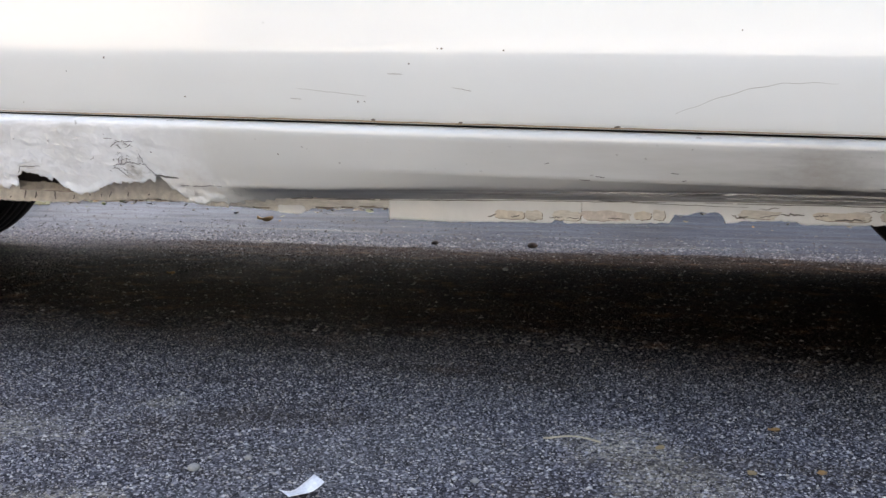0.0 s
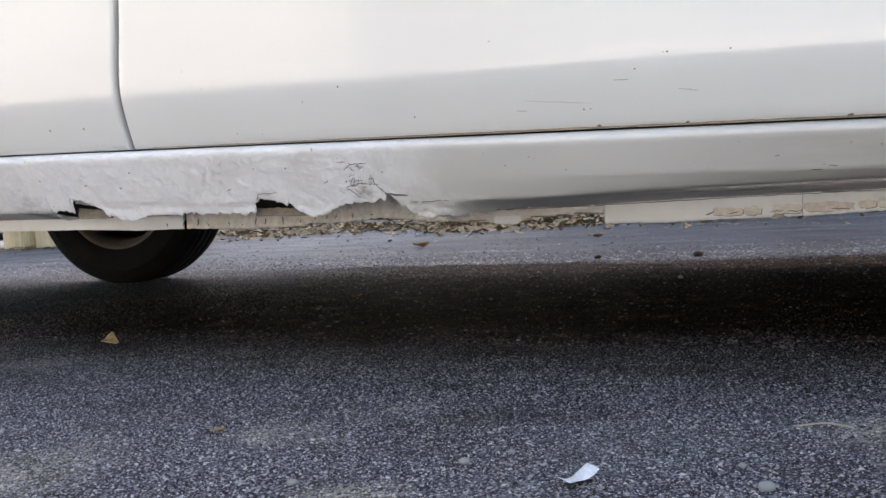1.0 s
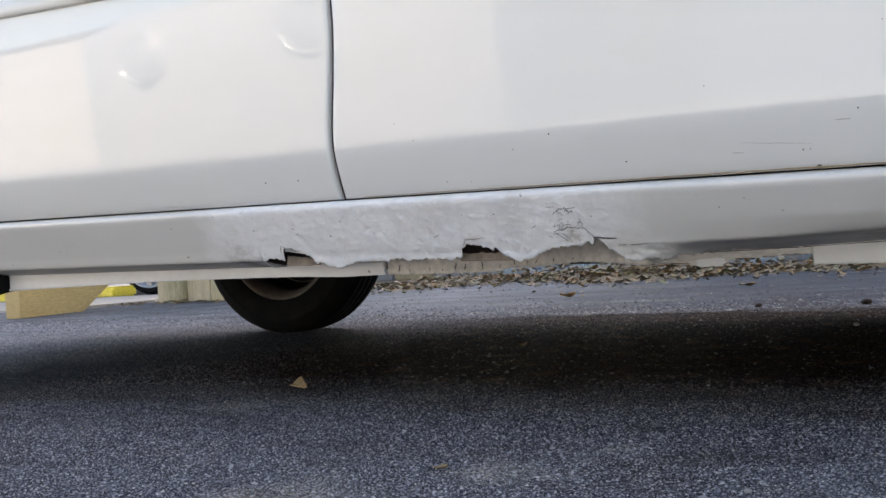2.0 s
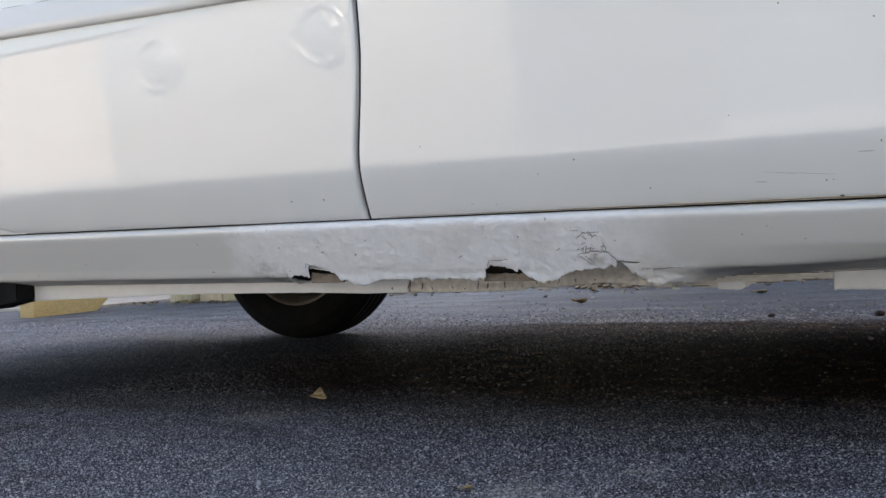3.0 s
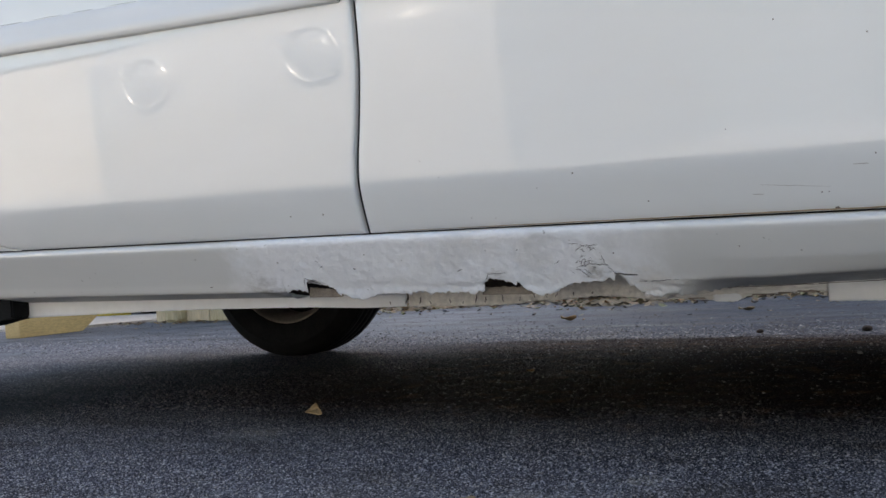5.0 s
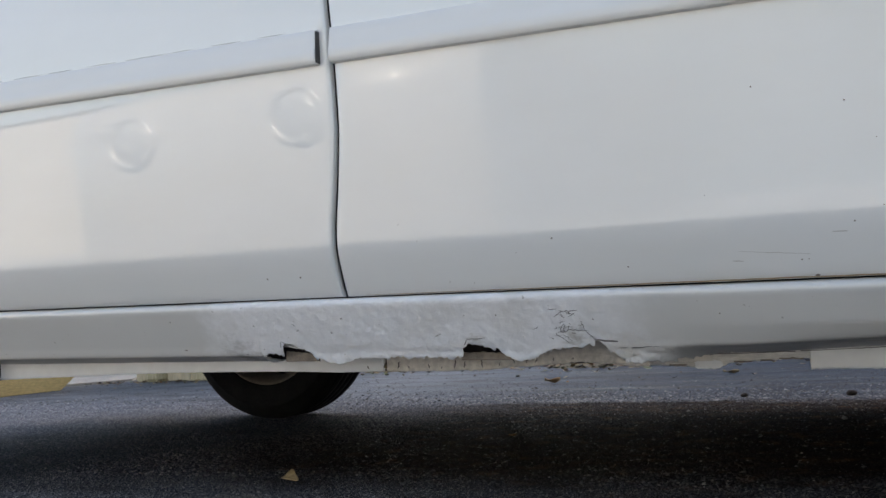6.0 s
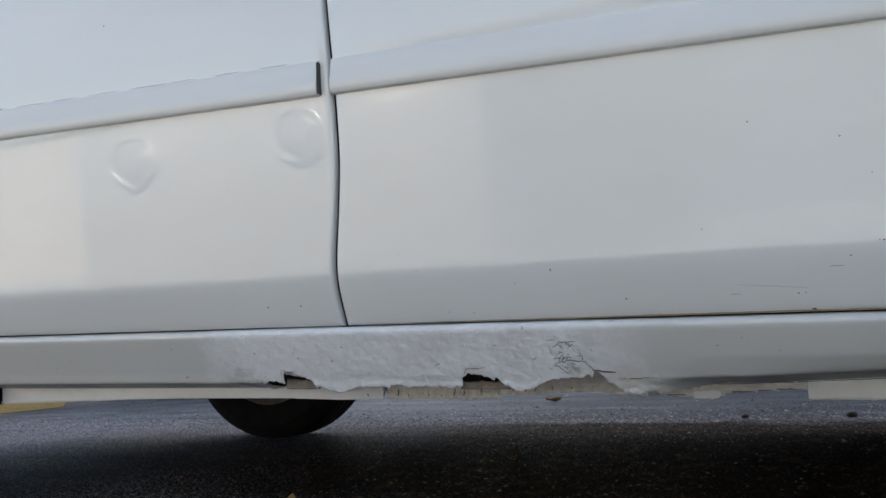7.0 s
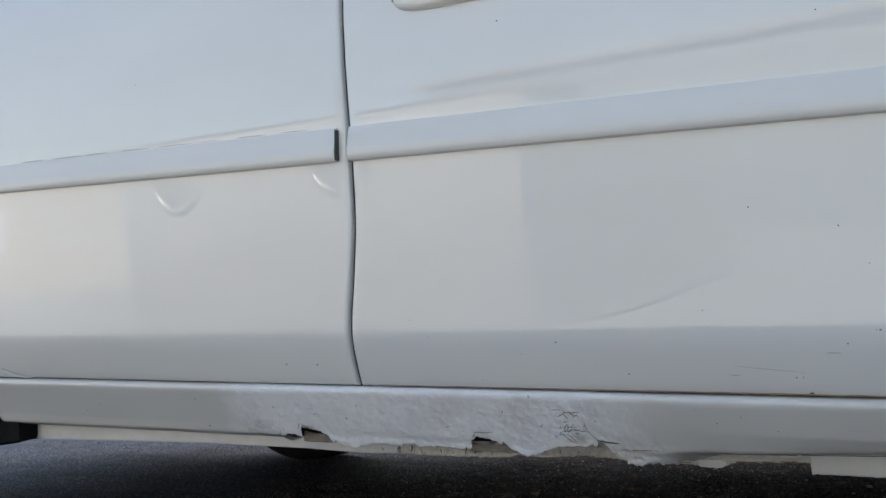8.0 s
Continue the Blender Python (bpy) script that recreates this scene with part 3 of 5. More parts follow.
def handle(x, z, parent):
    """A flush pull handle: a shallow oval cup with a raised grip."""
    y = side_y(z)
    bm = bmesh.new()
    rings = []
    for s, d in ((1.0, 0.0), (0.985, -0.004), (0.93, -0.009), (0.75, -0.012), (0.4, -0.0125)):
        rings.append([bm.verts.new((x + 0.088 * s * math.copysign(abs(math.cos(a)) ** 0.55, math.cos(a)), side_y(z + 0.027 * s * math.sin(a)) + d, z + 0.027 * s * math.copysign(abs(math.sin(a)) ** 0.75, math.sin(a)))) for a in [2 * math.pi * k / 40 for k in range(40)]])
    for a, b in zip(rings, rings[1:]):
        for k in range(40):
            bm.faces.new((a[k], a[(k + 1) % 40], b[(k + 1) % 40], b[k]))
    bm.faces.new(rings[-1])
    h = part("door_handle", bm, PAINT, parent, "white pull handle", True)
    bm = bmesh.new()
    a = [bm.verts.new((x + 0.0905 * math.copysign(abs(math.cos(t)) ** 0.55, math.cos(t)), y - 0.0008, z + 0.0295 * math.copysign(abs(math.sin(t)) ** 0.75, math.sin(t)))) for t in [2 * math.pi * k / 40 for k in range(40)]]
    b = [bm.verts.new((v.co.x, v.co.y + 0.006, v.co.z)) for v in a]
    bm.faces.new(a)
    for k in range(40):
        bm.faces.new((a[k], a[(k + 1) % 40], b[(k + 1) % 40], b[k]))
    part("handle_gasket", bm, SEAL, parent, "dark gasket", True)
    return h


def rear_door():
    v, f = panel_mesh(rear_cut, lambda z: gap_x(z) - 0.0036, LOW, BELT, 80, 80)
    d = mesh_object("rear_door", v, f, PAINT, car, "pearl-white rear door", True)
    moulding(-0.84, -0.0092, d, MOULD_LEAN)
    end = box(-0.0090, -0.0077, side_y(0.63) - 0.0095, side_y(0.63) + 0.002, 0.6105, 0.6525, 0.0006)
    part("moulding_end_cap", end, SEAL, d, "dark gap at the strip end")
    return edge_auto(d)


def front_door():
    v, f = panel_mesh(lambda z: gap_x(z) + 0.0036, lambda z: 1.12 + 0.02 * (z - 0.3), LOW, BELT, 90, 70)
    d = mesh_object("front_door", v, f, PAINT, car, "pearl-white front door with scratches", True)
    moulding(0.0122, 1.11, d, MOULD_LEAN)
    handle(0.168, 0.8215, d)
    return edge_auto(d)


both_sides(rear_door)


# black strip set behind the door gap to paint its shade
def pillar_seal():
    verts, faces = [], []
    for i in range(40):
        z = 0.306 + 0.682 * i / 39
        verts += [(gap_x(z) - 0.012, side_y(z) + 0.011, z), (gap_x(z) + 0.012, side_y(z) + 0.011, z), (gap_x(z) + 0.012, side_y(z) + 0.03, z), (gap_x(z) - 0.012, side_y(z) + 0.03, z)]
    for i in range(39):
        for k in range(4):
            faces.append((4 * i + k, 4 * i + (k + 1) % 4, 4 * i + 4 + (k + 1) % 4, 4 * i + 4 + k))
    return mesh_object("pillar_seal", verts, faces, DARK, car, "black seal strip added to keep the door gap dark")


both_sides(pillar_seal)
both_sides(front_door)


LIFT_X, LIFT_Z = (-0.8, 0, 0.3, 0.5, 0.65, 0.9, 1.3), (-0.004, 0, 0.004, 0.007, 0.014, 0.0225, 0.032)


# the sill: outer skin with a ragged lower edge
def lift(x):
    """The lower lip of the sill rises a little towards the nose."""
    return float(np.interp(x, LIFT_X, LIFT_Z))


SILL_SHAPE = [(0.050, 0.3065), (0.022, 0.3062), (0.0100, 0.3055), (0.0055, 0.3035), (0.0040, 0.3000), (0.0052, 0.2955), (0.0100, 0.287), (0.0180, 0.273), (0.0270, 0.257), (0.0340, 0.245), (0.0405, 0.2350), (0.0430, 0.2318), (0.050, 0.2300), (0.075, 0.2270), (0.094, 0.2245), (0.0985, 0.2225), (0.101, 0.2205), (0.112, 0.2195), (0.130, 0.2170), (0.150, 0.2135), (0.160, 0.2112), (0.163, 0.2095)]
FOOT_Y = 0.163
_ss = [0.0]
for (y0, z0), (y1, z1) in zip(SILL_SHAPE, SILL_SHAPE[1:]):
    _ss.append(_ss[-1] + math.hypot(y1 - y0, z1 - z0))
SILL_LEN = _ss[-1]
_sy, _sz = [p[0] for p in SILL_SHAPE], [p[1] for p in SILL_SHAPE]


SKIRT = [(y, z) for y, z in SILL_SHAPE if z > 0.24] + [(0.0420, 0.234), (0.0480, 0.222), (0.0520, 0.210), (0.055, 0.198), (0.057, 0.184), (0.059, 0.150), (0.060, 0.100)]
_ks = [0.0]
for (y0, z0), (y1, z1) in zip(SKIRT, SKIRT[1:]):
    _ks.append(_ks[-1] + math.hypot(y1 - y0, z1 - z0))
_ky, _kz = [p[0] for p in SKIRT], [p[1] for p in SKIRT]


def fade(x, a, b):
    u = min(max((x - a) / (b - a), 0), 1)
    return u * u * (3 - 2 * u)


def flange_y(x):
    """How far in the pinch flange stands; it runs inwards a little towards the nose."""
    return 0.110 + 0.055 * fade(x, -0.1, 0.45)


def sill_at(x, s):
    """The skin at x, s metres round from the seam; along the repair the filler hangs down straight."""
    y = sum(np.interp(s + d, _ss, _sy) for d in (-0.003, 0, 0.003)) / 3
    z = sum(np.interp(s + d, _ss, _sz) for d in (-0.003, 0, 0.003)) / 3
    if y > 0.043:
        y = 0.043 + (y - 0.043) * (flange_y(x) - 0.046) / (FOOT_Y - 0.043)
        z = 0.2318 - (0.2318 - z) * (0.52 + 0.16 * fade(x, 0.0, 0.4))
    z += min(max((0.262 - z) / 0.03, 0), 1) * lift(x)
    k = fade(x, -0.176, -0.150) * fade(x, 0.460, 0.345)
    if k > 0:
        y = y * (1 - k) + k * np.interp(s, _ks, _ky)
        z = z * (1 - k) + k * np.interp(s, _ks, _kz)
    return float(y), float(z)


def sill_s_for(x, z):
    """How far down the skin the height z lies."""
    best = min(np.linspace(0.012, SILL_LEN, 420), key=lambda s: abs(sill_at(x, s)[1] - z))
    return float(best)


# bites and tongues of the torn lower edge: start, peak, end, height
BITES = [(-0.174, -0.146, -0.126, 0.0070), (-0.1290, -0.1200, -0.076, 0.0215), (-0.076, -0.045, -0.005, -0.0090), (0.1475, 0.162, 0.212, 0.0180), (0.195, 0.198, 0.203, 0.0035), (0.210, 0.2245, 0.252, -0.0055), (0.250, 0.330, 0.343, 0.0135), (0.325, 0.3345, 0.355, 0.0070)]


def torn_edge(x):
    z = 0.2258 - 0.0070 * fade(x, 0.350, 0.362) + 0.0055 * fade(x, 0.370, 0.460)
    for a, p, b, h in BITES:
        if a < x < b:
            u = (x - a) / (p - a) if x < p else (b - x) / (b - p)
            z += h * (math.sin(u * math.pi / 2) ** (0.45 if x < p else 0.9) if h > 0 else u ** 1.2)
    return z + 0.0022 * noise.noise((x * 120, 0.3, 0)) + 0.0020 * noise.noise((x * 300, 1.7, 0)) + 0.0012 * noise.noise((x * 700, 4.7, 0)) + 0.0011 * round(2.4 * noise.noise((x * 170, 8.7, 0)))


def sill():
    cols, x = [], -0.80
    while x < 1.30:
        cols.append(x)
        x += 0.0014 if -0.22 < x < 0.58 else 0.012
    rows = 56
    verts, faces = [], []
    for x in cols:
        end = SILL_LEN - 0.002
        if -0.20 < x < 0.462:
            end += fade(x, -0.178, -0.164) * (sill_s_for(x, torn_edge(x)) - end)
        fill = fade(x, -0.24, -0.12) * fade(x, 0.48, 0.30)
        for k in range(rows + 1):
            s = end * (k / rows)
            y, z = sill_at(x, s)
            low_w = min(max((0.300 - z) / 0.012, 0), 1)
            lump = fill * low_w * (0.0014 * noise.noise((x * 24, z * 30, 0)) + 0.0012 * noise.noise((x * 75, z * 85, 4)) + 0.0005 * noise.noise((x * 150, z * 160, 9)))
            peel = fade(x, 0.325, 0.350) * fade(x, 0.48, 0.40) * min(max((0.250 - z) / 0.012, 0), 1)
            lump += peel * (0.0022 * noise.noise((x * 45, z * 160, 2)) + 0.0016 * noise.noise((x * 110, z * 330, 6)) + 0.0008 * noise.noise((x * 300, z * 500, 8)))
            # the lip curls outwards along the tear
            edge = fill * max(0, 1 - (rows - k) / 5) * 0.0014 * (0.5 + noise.noise((x * 60, 5, 2)))
            dent = 0.0014 * noise.noise((x * 16, z * 20, 7)) * min(max((x - 0.75) / 0.1, 0), 1) * low_w
            verts.append((x, y - lump - edge - dent, z))
    n = rows + 1
    for i in range(len(cols) - 1):
        for k in range(rows):
            faces.append((i * n + k, (i + 1) * n + k, (i + 1) * n + k + 1, i * n + k + 1))
    ob = mesh_object("sill", verts, faces, SILL, car, "rusted-through sill with smeared white filler and peeling paint", True)
    mod = ob.modifiers.new("thickness", "SOLIDIFY")
    mod.thickness, mod.offset = 0.0009, -1
    return ob


sill_ob = sill()


def flange(x0, x1, top, low, y, mat, name, label, step=0.002, wavy=0.0, seed=0):
    """A strip of pinch-weld flange with thickness; y gives its depth, low its ragged bottom edge."""
    verts, faces = [], []
    n = max(2, int((x1 - x0) / step))
    rows = 8
    for i in range(n + 1):
        x = x0 + (x1 - x0) * i / n
        t, b = top(x), low(x)
        for k in range(rows + 1):
            z = t + (b - t) * k / rows
            dy = wavy * (noise.noise((x * 30, z * 60, seed)) + 0.5 * noise.noise((x * 120, z * 90, seed + 3)))
            verts.append((x, y(x) + dy, z))
    m = rows + 1
    for i in range(n):
        for k in range(rows):
            faces.append((i * m + k, (i + 1) * m + k, (i + 1) * m + k + 1, i * m + k + 1))
    ob = mesh_object(name, verts, faces, mat, sill_ob, label, True)
    mod = ob.modifiers.new("thickness", "SOLIDIFY")
    mod.thickness, mod.offset = 0.0022, -1
    return ob


FLANGE_BASE = [(-0.80, 0.1905), (-0.785, 0.1885), (-0.74, 0.1905), (-0.614, 0.1945), (-0.484, 0.1990), (-0.38, 0.2015), (-0.28, 0.2025), (-0.175, 0.2035), (-0.076, 0.2020), (-0.03, 0.2033), (0.0, 0.2035), (0.06, 0.2030), (0.133, 0.2036), (0.160, 0.2048), (0.1689, 0.2086), (0.205, 0.2086), (0.24, 0.2116), (0.275, 0.2145), (0.304, 0.2123), (0.346, 0.2084), (0.381, 0.2070), (0.417, 0.2044), (0.436, 0.2025), (0.449, 0.2072), (0.456, 0.2100), (0.488, 0.2130), (0.516, 0.2138), (0.53, 0.2165), (0.5495, 0.2150), (0.5500, 0.2020), (0.571, 0.2030), (0.624, 0.2030), (0.679, 0.2060), (0.737, 0.2080), (0.759, 0.2086), (0.814, 0.2111), (0.862, 0.2145), (0.929, 0.2175), (0.977, 0.2205), (1.01, 0.2200), (1.08, 0.2230), (1.29, 0.2300)]
NOTCHES = [(0.738, 0.752, 0.006), (0.864, 0.9225, 0.0085), (0.884, 0.918, 0.003), (0.932, 0.997, 0.0022)]


def flange_low(seed, rag, bites=True):
    def low(x):
        z = curve_of(FLANGE_BASE, x)
        if bites:
            z += sum([h * max(min((x - a) / 0.006, (b - x) / 0.004, 1), 0) for a, b, h in NOTCHES])
        return z + rag * (noise.noise((x * 150, seed, 0)) + 0.6 * noise.noise((x * 420, seed, 3)))
    return low


def skin_foot(x):
    """Where the underside of the sill meets the flange."""
    return 0.2338 - 0.0223 * (0.52 + 0.16 * fade(x, 0.0, 0.4)) + lift(x)


def pinch(x):
    return flange_y(x) - 0.0015


def deeper(d):
    return lambda x: flange_y(x) - 0.0015 + d


def steady(v):
    return lambda x: v


flange(-0.790, -0.0095, skin_foot, flange_low(2, 0.0005), pinch, WHITE_FLANGE, "flange_strip", "smooth white-painted flange", 0.004, 0.0002, 1)
flange(-0.160, -0.0095, lambda x: 0.2262 + 0.001 * noise.noise((x * 90, 5, 4)), lambda x: 0.2150, deeper(0.003), FLANGE, "flange_backing", "cream inner flange behind the torn skin", 0.002, 0.0012, 7)
flange(-0.0060, 0.362, lambda x: 0.2252 + 0.0190 * fade(x, 0.19, 0.245), flange_low(5, 0.0012), lambda x: flange_y(x) + 0.0005 - 0.026 * fade(x, 0.17, 0.23), FLANGE, "flange_strip", "bare cream flange with peeling underseal", 0.0014, 0.0022, 5)
flange(0.340, 0.5502, skin_foot, flange_low(8, 0.0016), pinch, STUMP, "flange_strip", "ragged stump of a broken-off flange", 0.0012, 0.0016, 9)
flange(0.5504, 0.770, skin_foot, flange_low(8, 0.0008), pinch, WHITE_FLANGE, "flange_strip", "flaking white flange", 0.0014, 0.0008, 11)
flange(0.7705, 1.29, skin_foot, flange_low(9, 0.0014), pinch, WHITE_FLANGE, "flange_strip", "corroded white flange with missing bites", 0.0014, 0.0018, 16)
flange(0.926, 1.29, skin_foot, lambda x: curve_of(FLANGE_BASE, x) + 0.0016 + 0.001 * noise.noise((x * 90, 3, 1)), deeper(0.008), GREY_FLANGE, "flange_backing", "grey inner flange layer", 0.004, 0.0012, 21)
flange(-0.132, -0.076, lambda x: 0.256, lambda x: 0.2385 - 0.12 * (x + 0.10) + 0.002 * noise.noise((x * 140, 2, 6)), steady(0.0480), WHITE_FLANGE, "curled_skin", "pale curl of skin folded inside the hole", 0.002, 0.002, 31)
flange(0.138, 0.214, lambda x: 0.2315 + 0.002 * noise.noise((x * 110, 9, 2)), lambda x: 0.2215, steady(0.0600), BROWN, "rusted_lip", "brown rusted lip inside the hole", 0.002, 0.002, 41)
flange(-0.136, -0.080, lambda x: 0.2325 - 0.10 * (x + 0.10) + 0.002 * noise.noise((x * 110, 9, 7)), lambda x: 0.2215, steady(0.0580), BROWN, "rusted_lip", "brown rusted lip inside the hole", 0.002, 0.002, 43)
# dark panel painted as the shaded hollow of the box section behind the holes
part("inner_sill", box(-0.50, 0.335, 0.176, 0.182, 0.2095, 0.302), RUST, sill_ob, "dark rusty inner sill, painted as the shaded hollow")


# small damage on the paint: chips, scratches, cracks
def ribbon(points, width, lay, mat, parent, name):
    """A thin mark that follows a path of (x, z) on a surface; lay gives y."""
    verts, faces = [], []
    for i, (x, z) in enumerate(points):
        a, b = points[max(i - 1, 0)], points[min(i + 1, len(points) - 1)]
        dx, dz = b[0] - a[0], b[1] - a[1]
        ln = math.hypot(dx, dz) or 1
        w = width * (0.35 + 0.65 * math.sin(math.pi * (i + 0.5) / len(points))) / 2
        for sgn in (-1, 1):
            px, pz = x - dz / ln * w * sgn, z + dx / ln * w * sgn
            verts.append((px, lay(px, pz) - 0.0004, pz))
    for i in range(len(points) - 1):
        faces.append((2 * i, 2 * i + 1, 2 * i + 3, 2 * i + 2))
    return mesh_object(name, verts, faces, mat, parent)


def blot(x, z, w, h, lay, mat, parent, name, seed):
    rnd = random.Random(seed)
    pts = []
    for k in range(9):
        a = 2 * math.pi * k / 9
        r = rnd.uniform(0.7, 1.15)
        pts.append((x + math.cos(a) * w / 2 * r, z + math.sin(a) * h / 2 * r))
    verts = [(px, lay(px, pz) - 0.0004, pz) for px, pz in pts]
    return mesh_object(name, verts, [tuple(range(9))], mat, parent)


# other bodywork
def rear_quarter():
    """The quarter panel round the rear wheel arch, back to the bumper."""
    bm = bmesh.new()
    arch = [(AXLE_X + 0.355 * math.cos(a), 0.315 + 0.355 * math.sin(a)) for a in np.linspace(math.pi, 0.12, 22)]
    outline = [(-1.92, 0.32)] + arch + [(-0.765, 0.3085), (-0.675, 0.3075)]
    top = [(rear_cut(z) - 0.004, z) for z in np.linspace(0.309, 0.992, 60)]
    outline = outline + top + [(-1.2, 0.93), (-1.92, 0.93)]
    # strips from the arch to the top edge
    low = [p for p in outline[:len(arch) + 3]]
    xs = np.concatenate([np.linspace(-1.92, -0.78, 70), np.linspace(-0.778, -0.678, 60)])
    grid = []
    for x in xs:
        zb = float(np.interp(x, [p[0] for p in low], [p[1] for p in low]))
        zt = 0.992
        if x > rear_cut(0.985) - 0.004:
            zt = max(zb + 0.001, float(np.interp(-x, [-p[0] for p in top], [p[1] for p in top])) - 0.0035)
        grid.append([(x, side_y(z) + 0.0015 + 0.16 * max(0, (-1.5 - x) / 0.42) ** 2.2, z) for z in np.linspace(zb, zt, 26)])
    rows = [[bm.verts.new(p) for p in col] for col in grid]
    for a, b in zip(rows, rows[1:]):
        for k in range(25):
            bm.faces.new((a[k], b[k], b[k + 1], a[k + 1]))
    ob = part("rear_quarter_panel", bm, PAINT, car, "pearl-white rear quarter", True)
    mod = ob.modifiers.new("thickness", "SOLIDIFY")
    mod.thickness, mod.offset = 0.012, -1
    return ob


def front_fender():
    bm = bmesh.new()
    rows = []
    for x in np.linspace(1.128, 2.3, 60):
        d = x - FRONT_X
        zb = 0.315 + math.sqrt(max(0, 0.355 ** 2 - d * d)) if abs(d) < 0.355 else 0.313
        zt = 0.945 - 0.15 * max(0, (x - 1.12)) ** 1.2
        rows.append([bm.verts.new((x, side_y(z) + 0.0015 + 0.2 * max(0, (x - 1.85) / 0.45) ** 2.2, z)) for z in np.linspace(zb, zt, 22)])
    for a, b in zip(rows, rows[1:]):
        for k in range(21):
            bm.faces.new((a[k], b[k], b[k + 1], a[k + 1]))
    ob = part("front_fender", bm, PAINT, car, "pearl-white front wing", True)
    mod = ob.modifiers.new("thickness", "SOLIDIFY")
    mod.thickness, mod.offset = 0.012, -1
    return ob


both_sides(rear_quarter)
both_sides(front_fender)
MID = FAR_SIDE / 2


def loft(sections, name, mat, label, smooth=True):
    bm = bmesh.new()
    rings = [[bm.verts.new(p) for p in s] for s in sections]
    for a, b in zip(rings, rings[1:]):
        for k in range(len(a) - 1):
            bm.faces.new((a[k], b[k], b[k + 1], a[k + 1]))
    ob = part(name, bm, mat, car, label, smooth)
    mod = ob.modifiers.new("thickness", "SOLIDIFY")
    mod.thickness = 0.012
    return ob


def across(x, z, inset, crown, n=12):
    w = MID - inset
    return [(x, MID + w * math.cos(math.pi - math.pi * k / n), z + crown * math.sin(math.pi * k / n)) for k in range(n + 1)]


loft([across(2.3, 0.72, 0.12, 0.03), across(1.9, 0.775, 0.05, 0.05), across(1.4, 0.865, 0.03, 0.06), across(1.12, 0.905, 0.03, 0.06)], "bonnet", PAINT, "white bonnet")
loft([across(-0.95, 1.36, 0.26, 0.03), across(-0.5, 1.41, 0.22, 0.035), across(0.1, 1.41, 0.22, 0.035), across(0.45, 1.36, 0.24, 0.03)], "roof", PAINT, "white roof")
loft([across(-1.95, 0.90, 0.10, 0.03), across(-1.65, 0.93, 0.06, 0.04), across(-1.42, 0.95, 0.05, 0.04)], "boot_lid", PAINT, "white boot lid")
loft([across(0.47, 1.358, 0.25, 0.03), across(0.8, 1.13, 0.16, 0.05), across(1.12, 0.91, 0.08, 0.06)], "windscreen", GLASS, "dark windscreen")
loft([across(-1.42, 0.952, 0.12, 0.04), across(-1.2, 1.16, 0.19, 0.04), across(-0.97, 1.357, 0.26, 0.03)], "rear_window", GLASS, "dark rear window")


def side_glass():
    bm = bmesh.new()
    pts = [(-1.30, 1.00), (-0.95, 1.355), (0.45, 1.355), (1.02, 0.994), (-1.30, 0.994)]
    ring = [bm.verts.new((x, 0.034 + (z - 0.992) * 0.52, z)) for x, z in pts]
    bm.faces.new(ring)
    ob = part("side_window", bm, GLASS, car, "dark side windows")
    mod = ob.modifiers.new("thickness", "SOLIDIFY")
    mod.thickness = 0.006
    return ob


both_sides(side_glass)


def pillar():
    bm = prism([(-0.045, 0.994), (0.035, 0.994), (0.02, 1.37), (-0.05, 1.37)], 0, 0.03, 0.003)
    for v in bm.verts:
        v.co.y += 0.022 + (v.co.z - 0.992) * 0.52
    return part("door_pillar", bm, DARK, car, "black door pillar")


both_sides(pillar)


def bumper(x0, x1, name):
    bm = box(min(x0, x1), max(x0, x1), 0.10, FAR_SIDE - 0.10, 0.26, 0.70, 0.06, 4)
    return part(name, bm, PAINT, car, "white bumper", True)


bumper(-2.02, -1.84, "rear_bumper")
bumper(2.22, 2.40, "front_bumper")
part("rear_panel", box(-1.945, -1.90, 0.10, FAR_SIDE - 0.10, 0.66, 0.915, 0.02, 3), PAINT, car, "white rear panel", True)
# floor pan with its tunnel and cross members
bm = box(-1.88, 2.25, 0.19, FAR_SIDE - 0.13, 0.235, 0.26, 0.006)
part("floor_pan", bm, DARK, car, "black undersealed floor pan")
bm = box(-1.9, 2.25, 0.32, FAR_SIDE - 0.32, 0.262, 0.72, 0.02)
part("cabin_shell", bm, DARK, car, "dark inner shell")


def far_sill():
    bm = box(-0.78, 1.28, FAR_SIDE - 0.10, FAR_SIDE - 0.004, 0.205, 0.308, 0.02, 3)
    return part("far_sill", bm, PAINT, car, "white sill of the other flank", True)


far_sill()


# wheel arch liners
def arch_liner(x, y0, y1):
    bm = bmesh.new()
    r = 0.352
    pts = [(x + r * math.cos(a), 0.315 + r * math.sin(a)) for a in np.linspace(-0.30, math.pi + 0.30, 26)]
    a = [bm.verts.new((px, y0, pz)) for px, pz in pts]
    b = [bm.verts.new((px, y1, pz)) for px, pz in pts]
    for k in range(len(pts) - 1):
        bm.faces.new((a[k], b[k], b[k + 1], a[k + 1]))
    bm.faces.new(b)
    ob = part("wheel_arch_liner", bm, DARK, car, "black wheel-arch liner")
    mod = ob.modifiers.new("thickness", "SOLIDIFY")
    mod.thickness = 0.006
    return ob


for wx in (AXLE_X, FRONT_X):
    arch_liner(wx, 0.012, 0.30)
    arch_liner(wx, FAR_SIDE - 0.03, FAR_SIDE - 0.30)


